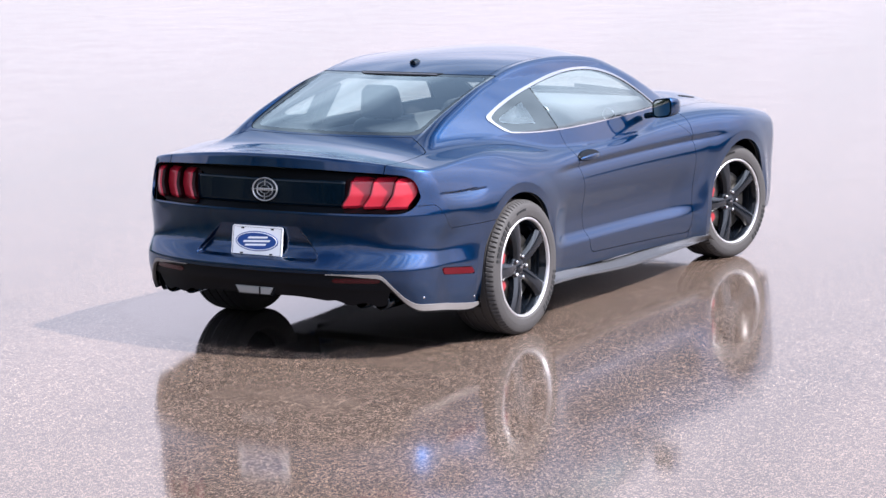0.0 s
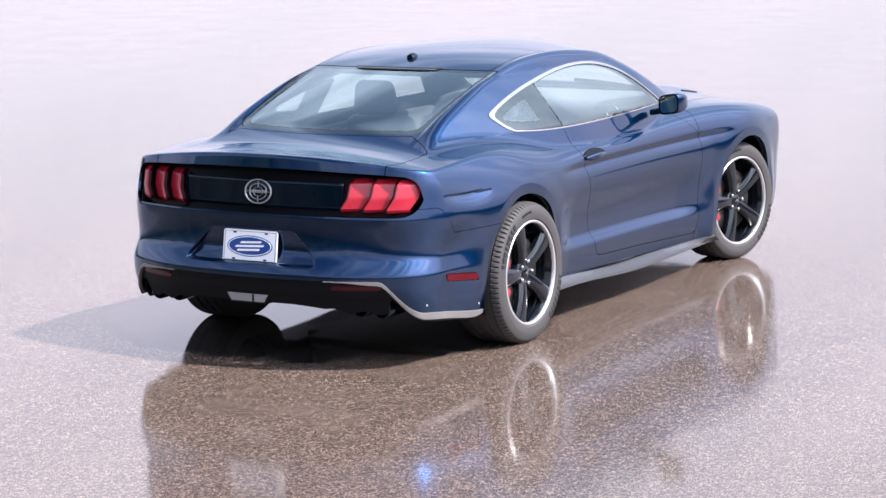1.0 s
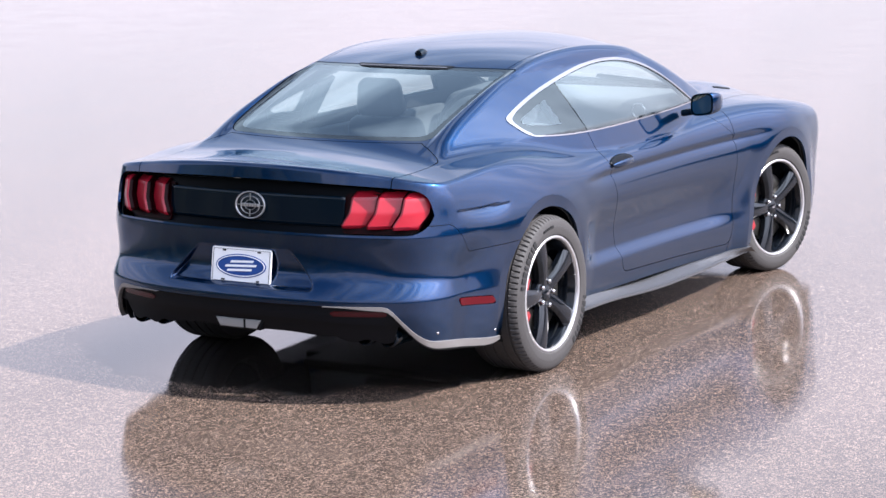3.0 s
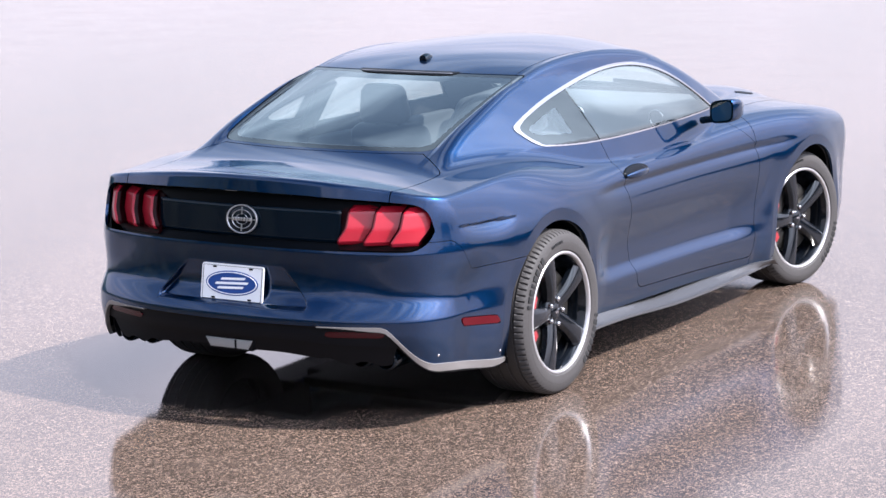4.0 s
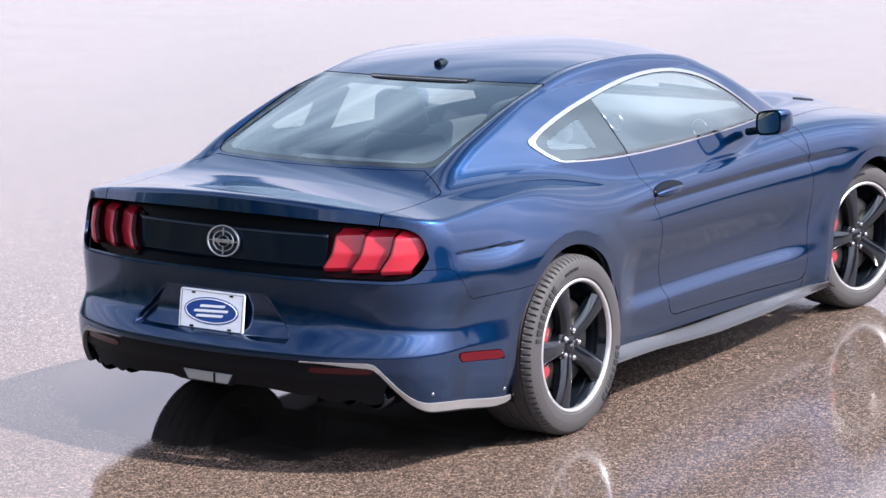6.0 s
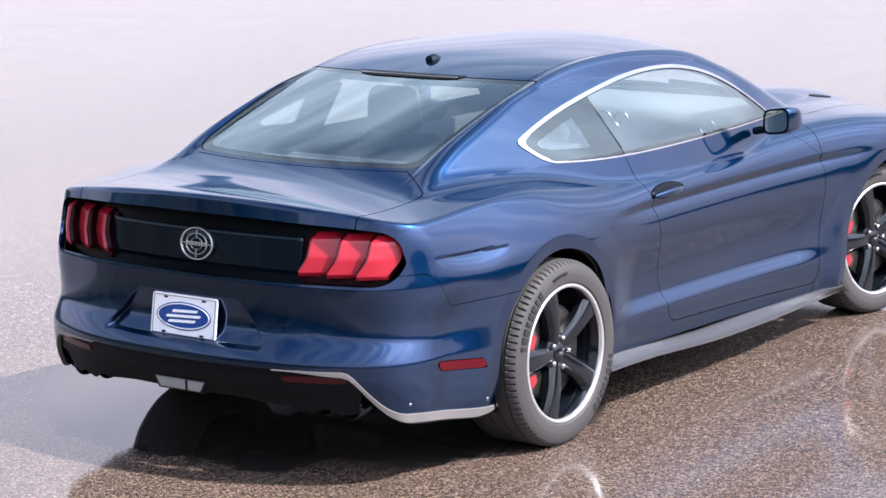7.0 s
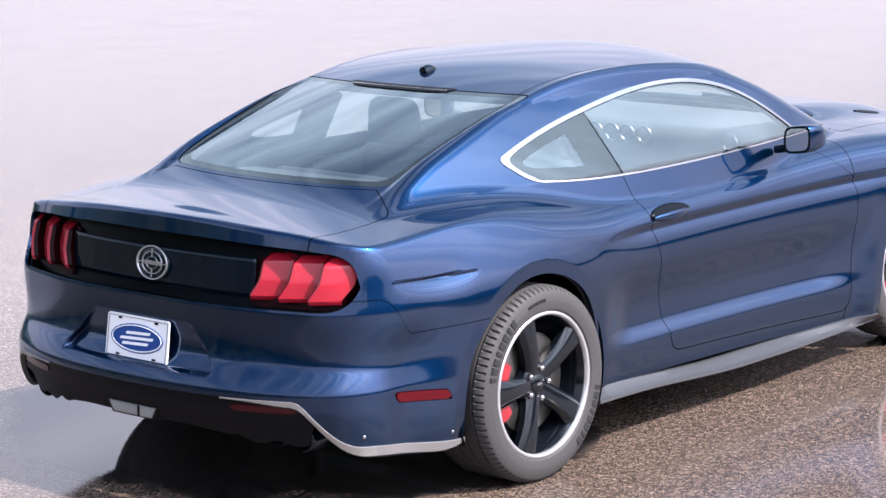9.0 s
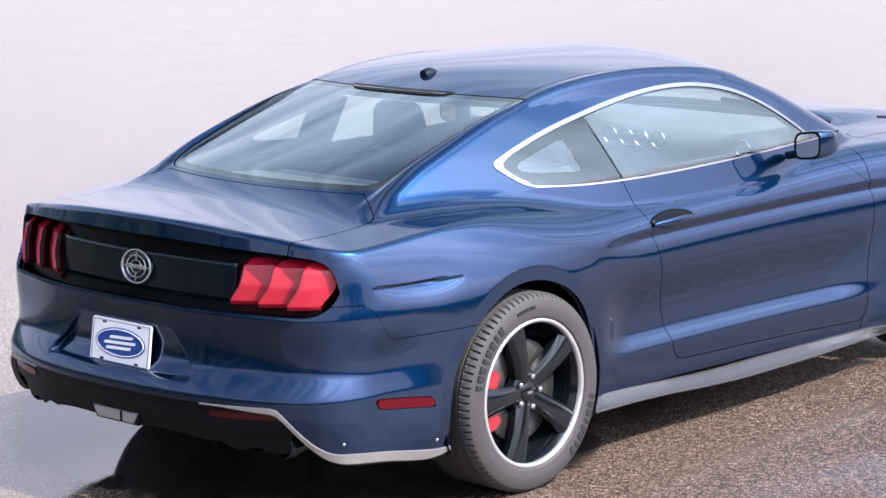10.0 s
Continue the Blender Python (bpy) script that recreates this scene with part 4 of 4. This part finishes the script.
        for x, r in ((xo - 0.115, caliper_r - 0.058), (xo - 0.046, caliper_r - 0.054), (xo - 0.040, caliper_r - 0.02), (xo - 0.050, caliper_r + 0.012 * q), (xo - 0.115, caliper_r + 0.014 * q)):
            rows.append(bm.verts.new((x, r * math.sin(a), r * math.cos(a))))
    for i in range(n - 1):
        for j in range(5):
            bm.faces.new((rows[i * 5 + j], rows[i * 5 + (j + 1) % 5], rows[(i + 1) * 5 + (j + 1) % 5], rows[(i + 1) * 5 + j]))
    bm.faces.new(rows[:5])
    bm.faces.new(rows[-5:])
    part("brake_caliper", bm_mesh("brake_caliper", bm, CALIPER, bevel=0.004), hub, "red brake caliper")
    hub.parent = car
    return hub


STEER = 11.5
wheel_r = make_wheel("rear_wheel", 0.3475, 0.275, 0.205)
wheel_r.matrix_basis = pose(0.960, REAR_AXLE, AXLE_Z)
wheel_f = make_wheel("front_wheel", 0.3435, 0.255, 0.215)
wheel_f.matrix_basis = pose(0.892, FRONT_AXLE, 0.3425, 0, 0, -STEER)
for w, x, y, z, turn in ((wheel_r, -0.960, REAR_AXLE, AXLE_Z, 180), (wheel_f, -0.892, FRONT_AXLE, 0.3425, 180 - STEER)):
    c = copy_thing(w, pose(x, y, z, 0, 0, turn))
    c.parent = car

# ---- small outside parts ----
# door handles: a lens-shaped grip across a flat dark oval that stands for the cup
for d, sx in zip(doors, (1, -1)):
    bm = bmesh.new()
    rows = []
    for s in np.linspace(0, 1, 25):
        y, z = -0.612 + 0.232 * s, 0.818 + 0.004 * s
        p = on_side(y, z)
        k = max(math.sin(math.pi * min(max(s, 0.01), 0.99)), 0.05)
        out, tall, deep = 0.008 + 0.018 * k ** 0.7, 0.0165 * k ** 0.45, 0.0085 * k ** 0.5
        rows.append([bm.verts.new((sx * (p[0] + out + deep * math.cos(a)), y, z + tall * math.sin(a))) for a in np.linspace(0, 2 * math.pi, 14, endpoint=False)])
    for a, q in zip(rows, rows[1:]):
        for i in range(14):
            bm.faces.new((a[i], a[(i + 1) % 14], q[(i + 1) % 14], q[i]))
    bm.faces.new(rows[0]), bm.faces.new(rows[-1])
    part("door_handle", bm_mesh("door_handle", bm, PAINT), d, "blue door handle grip")
    bm = bmesh.new()
    rings = []
    for k in (1.0, 0.7, 0.35):
        ring = []
        for i in range(36):
            a = 2 * math.pi * i / 36
            y, z = -0.492 + 0.128 * k * math.cos(a), 0.826 + 0.030 * k * math.sin(a)
            ring.append(bm.verts.new((sx * (on_side(y, z)[0] + 0.0015), y, z)))
        rings.append(ring)
    for a, q in zip(rings, rings[1:]):
        for i in range(36):
            bm.faces.new((a[i], a[(i + 1) % 36], q[(i + 1) % 36], q[i]))
    bm.faces.new(rings[-1])
    o = part("handle_cup", bm_mesh("handle_cup", bm, PAINT_DARK), d, "flat dark oval in place of the hollow behind the handle")
    o.modifiers.new("thick", "SOLIDIFY").thickness = 0.002

# door mirrors
for d, sx in zip(doors, (1, -1)):
    bm = bmesh.new()
    rows = []
    for k, (y, s) in enumerate(((0.262, 0.96), (0.268, 1.0), (0.30, 1.0), (0.34, 0.93), (0.375, 0.76), (0.395, 0.45))):
        ring = []
        for i in range(28):
            a = 2 * math.pi * i / 28
            c, q = math.cos(a), math.sin(a)
            ex = math.copysign(abs(c) ** 0.5, c) * 0.060 * s
            ez = math.copysign(abs(q) ** 0.5, q) * 0.056 * s
            ring.append(bm.verts.new((sx * (0.938 + ex + 0.12 * (y - 0.262)), y + 0.10 * ex, 1.014 + ez + 0.12 * ex)))
        rows.append(ring)
    for a, c in zip(rows, rows[1:]):
        for i in range(28):
            bm.faces.new((a[i], a[(i + 1) % 28], c[(i + 1) % 28], c[i]))
    bm.faces.new(rows[-1])
    mir = part("side_mirror", bm_mesh("side_mirror", bm, PAINT), d, "blue door mirror with black surround")
    for nm, y, k, mt in (("mirror_surround", 0.2655, 0.97, GLOSS), ("mirror_glass", 0.262, 0.80, MIRROR_GLASS)):
        bm = bmesh.new()
        ring = []
        for i in range(28):
            a = 2 * math.pi * i / 28
            c, q = math.cos(a), math.sin(a)
            ex = math.copysign(abs(c) ** 0.5, c) * 0.060 * k
            ez = math.copysign(abs(q) ** 0.5, q) * 0.056 * k
            ring.append(bm.verts.new((sx * (0.938 + ex), y + 0.10 * ex, 1.014 + ez + 0.12 * ex)))
        bm.faces.new(ring)
        o = part(nm, bm_mesh(nm, bm, mt, smooth=False), mir)
        o.modifiers.new("thick", "SOLIDIFY").thickness = 0.003
    bm = bmesh.new()
    box(bm, (0.13, 0.075, 0.034), pose(sx * 0.872, 0.325, 0.972, 0, -sx * 10, 0))
    part("mirror_foot", bm_mesh("mirror_foot", bm, GLOSS, bevel=0.012, segments=3), mir)

# aerial fin and the slot lamp along the top of the rear window
c = on_top(0.0, -0.845)
bm = bmesh.new()
rows = []
for t in np.linspace(0, 1, 9):
    y = -0.885 + 0.075 * t
    h = 0.024 * math.sin(math.pi * (0.22 + 0.70 * t)) ** 0.8
    w = 0.022 * math.sin(math.pi * (0.25 + 0.65 * t)) ** 0.6
    rows.append([bm.verts.new((w * math.cos(a), y, c[2] - 0.006 + (h + 0.004) * math.sin(a) ** 0.8)) for a in np.linspace(0, math.pi, 9)])
for a, q in zip(rows, rows[1:]):
    for i in range(8):
        bm.faces.new((a[i], a[i + 1], q[i + 1], q[i]))
bm.faces.new(rows[0])
part("roof_aerial", bm_mesh("roof_aerial", bm, GLOSS), car, "dark glossy roof aerial")
bm = bmesh.new()
rows = []
for x in np.linspace(-0.255, 0.255, 31):
    y = -1.018 + 0.35 * x * x
    e = 1 - abs(x / 0.262) ** 8
    p0, p1 = on_top(abs(x), y + 0.010), on_top(abs(x), y - 0.036 * e)
    rows.append([bm.verts.new((x, q[1], q[2] + dz)) for q, dz in ((p0, -0.004), (p0, 0.0005), ((p0 + p1) / 2, 0.003 * e + 0.0005), (p1, 0.002 * e + 0.0005), (p1, -0.004))])
for a, q in zip(rows, rows[1:]):
    for i in range(4):
        bm.faces.new((a[i], a[i + 1], q[i + 1], q[i]))
part("high_brake_lamp", bm_mesh("high_brake_lamp", bm, PLASTIC), car, "dark slot-like brake lamp above the rear window")


bm = bmesh.new()
rows = []
for x in np.linspace(-0.235, 0.235, 25):
    y = -1.036 + 0.35 * x * x
    p = on_top(abs(x), y)
    rows.append([bm.verts.new((x, y + dy, p[2] + dz)) for dy, dz in ((0.002, 0.001), (0.001, 0.0045), (-0.003, 0.0045), (-0.004, 0.001))])
for a, q in zip(rows, rows[1:]):
    for i in range(3):
        bm.faces.new((a[i], a[i + 1], q[i + 1], q[i]))
part("slot_edge", bm_mesh("slot_edge", bm, CHROME), car, "bright edge of the brake lamp slot")

# slots high on the bonnet
for sx in (1, -1):
    bm = bmesh.new()
    rows = []
    for t in np.linspace(0, 1, 13):
        x, y = 0.455 + 0.015 * t, 1.49 + 0.17 * t
        w = 0.016 * math.sin(math.pi * (0.06 + 0.88 * t)) ** 0.5
        rows.append([bm.verts.new((sx * (x + dx), y, on_top(x + dx, y)[2] + dz)) for dx, dz in ((-w, -0.004), (-w, 0.002), (0.0, 0.005), (w, 0.002), (w, -0.004))])
    for a, q in zip(rows, rows[1:]):
        for i in range(4):
            bm.faces.new((a[i], a[i + 1], q[i + 1], q[i]))
    part("bonnet_vent", bm_mesh("bonnet_vent", bm, PLASTIC), car, "black vent slot in the bonnet")

# wiper arms at the foot of the windscreen
for x0, x1 in ((0.58, 0.02), (-0.02, -0.60)):
    bm = bmesh.new()
    rows = []
    for t in np.linspace(0, 1, 15):
        x = x0 + (x1 - x0) * t
        y = 1.00 - 0.20 * x * x - 0.05 * t
        p = on_top(abs(x), y)
        rows.append([bm.verts.new((x, y + dy, p[2] + 0.012 + dz)) for dy, dz in ((-0.012, -0.008), (-0.010, 0.010), (0.010, 0.010), (0.012, -0.008))])
    for a, q in zip(rows, rows[1:]):
        for i in range(4):
            bm.faces.new((a[i], a[(i + 1) % 4], q[(i + 1) % 4], q[i]))
    bm.faces.new(rows[0])
    bm.faces.new(rows[-1])
    part("wiper", bm_mesh("wiper", bm, PLASTIC), car, "black wiper arm")


# ---- inside ----
def seat(x, y, wide, kind):
    s = new(kind)
    s.parent = car
    bm = bmesh.new()
    box(bm, (wide, 0.50, 0.17), pose(0, 0.02, 0.42, -6))
    part("cushion", bm_mesh("cushion", bm, LEATHER, bevel=0.05, segments=4), s)
    bm = bmesh.new()
    box(bm, (wide, 0.15, 0.60), pose(0, -0.28, 0.70, 14), taper=0.80)
    part("backrest", bm_mesh("backrest", bm, LEATHER, bevel=0.05, segments=4), s)
    bm = bmesh.new()
    box(bm, (0.27, 0.11, 0.19), pose(0, -0.385, 1.092, 8), taper=0.82)
    part("headrest", bm_mesh("headrest", bm, LEATHER, bevel=0.045, segments=4), s)
    for px in (-0.06, 0.06):
        v, f = lathe([(-0.09, 0.006), (0.06, 0.006)], 10, axis="z")
        part("headrest_post", mesh_of("headrest_post", v, f, CHROME), s, "", pose(px, -0.355, 0.98, 10))
    s.matrix_basis = pose(x, y, 0)
    return s


seat(0.36, -0.26, 0.50, "front_seat")
seat(-0.36, -0.26, 0.50, "front_seat")
bm = bmesh.new()
box(bm, (1.16, 0.16, 0.50), pose(0, -1.10, 0.72, 24), taper=0.9)
box(bm, (1.16, 0.45, 0.16), pose(0, -0.86, 0.44))
part("rear_bench", bm_mesh("rear_bench", bm, LEATHER, bevel=0.04, segments=3), car)
bm = bmesh.new()
box(bm, (1.22, 0.55, 0.03), pose(0, -1.46, 0.955, -3))
part("parcel_shelf", bm_mesh("parcel_shelf", bm, CABIN, bevel=0.008), car)
bm = bmesh.new()
box(bm, (1.40, 0.52, 0.22), pose(0, 0.69, 0.895, 3), taper=0.9)
dash = part("dashboard", bm_mesh("dashboard", bm, CABIN, bevel=0.05, segments=4), car)
for x in (0.088, 0.0, -0.080, -0.166, 0.52):
    v, f = lathe([(0.0, 0.040), (0.006, 0.042), (0.012, 0.040), (0.012, 0.034), (0.0, 0.033)], 36, axis="z")
    part("air_vent", mesh_of("air_vent", v, f, CHROME), dash, "chrome ringed air vent", pose(x, 0.425, 0.947, 100))
wheel_hub = new("steering_wheel")
wheel_hub.parent = car
wheel_hub.matrix_basis = pose(-0.37, 0.26, 0.86, 62)
v, f = lathe([(0.016 * math.sin(a), 0.180 + 0.016 * math.cos(a)) for a in np.linspace(0, 2 * math.pi, 13)], 48, axis="z")
part("wheel_rim", mesh_of("wheel_rim", v, f, LEATHER), wheel_hub)
bm = bmesh.new()
box(bm, (0.34, 0.05, 0.02))
box(bm, (0.10, 0.10, 0.03))
box(bm, (0.04, 0.17, 0.02), pose(0, -0.09, 0))
part("wheel_spokes", bm_mesh("wheel_spokes", bm, CABIN, bevel=0.006), wheel_hub)
bm = bmesh.new()
box(bm, (0.24, 1.1, 0.20), pose(0, 0.0, 0.52), taper=0.85)
part("centre_console", bm_mesh("centre_console", bm, CABIN, bevel=0.03, segments=3), car)
bm = bmesh.new()
box(bm, (0.24, 0.02, 0.065), pose(0, 0.36, 1.235, -12))
part("inner_mirror", bm_mesh("inner_mirror", bm, CABIN, bevel=0.012), car)
for sx in (1, -1):
    bm = bmesh.new()
    box(bm, (0.05, 1.3, 0.60), pose(sx * 0.755, -0.05, 0.62, 0, -sx * 3))
    part("door_card", bm_mesh("door_card", bm, CABIN, bevel=0.015), car)

# ---- far woods mirrored in the car's flank; the tall ones behind the view are added to darken its tail ----
WOODS = grain(material("woods_and_screen", (0.045, 0.055, 0.035), 0.95), 0.3, 0.9, 1.0)
rng = random.Random(4)
verts, faces = [], []
for i in range(2600):
    a = radians(-200 + 262 * i / 2600 + rng.uniform(-0.1, 0.1))
    r = rng.uniform(62, 84)
    # an added, unseen rise in height that keeps bright sky off the tail
    behind = 0.5 - 0.5 * math.cos(min(max((math.degrees(a) + 175) / 110, 0), 1) * 2 * math.pi)
    h = (6.0 * min(1, (radians(64) - a) / 0.45) + 21.0 * behind) * (0.92 + 0.07 * math.sin(a * 9) * math.sin(a * 23 + 1) + 0.03 * math.sin(a * 61)) * rng.uniform(0.975, 1.01)
    w = rng.uniform(3.6, 5.2)
    n = len(verts)
    cx, cy = r * math.cos(a), r * math.sin(a)
    for t, s in ((-0.04, 0.55), (0.2, 0.9), (0.42, 1.05), (0.62, 1.1), (0.8, 0.95), (0.93, 0.7)):
        for k in range(6):
            q = 2 * math.pi * k / 6 + rng.uniform(-0.5, 0.5)
            e = w * s * rng.uniform(0.6, 1.25)
            verts.append((cx + e * math.cos(q), cy + e * math.sin(q), h * t + rng.uniform(-0.6, 0.6)))
    verts.append((cx, cy, h))
    for t in range(0, 30, 6):
        faces += [(n + t + k, n + t + (k + 1) % 6, n + t + 6 + (k + 1) % 6, n + t + 6 + k) for k in range(6)]
    faces += [(n + 30 + k, n + 30 + (k + 1) % 6, n + 36) for k in range(6)]
woods = new("woods_and_screen", mesh_of("woods_and_screen", verts, faces, WOODS))
tagged(woods, "dark line of far trees, with tall unseen ones added to darken the tail", "woods", kind="stuff")
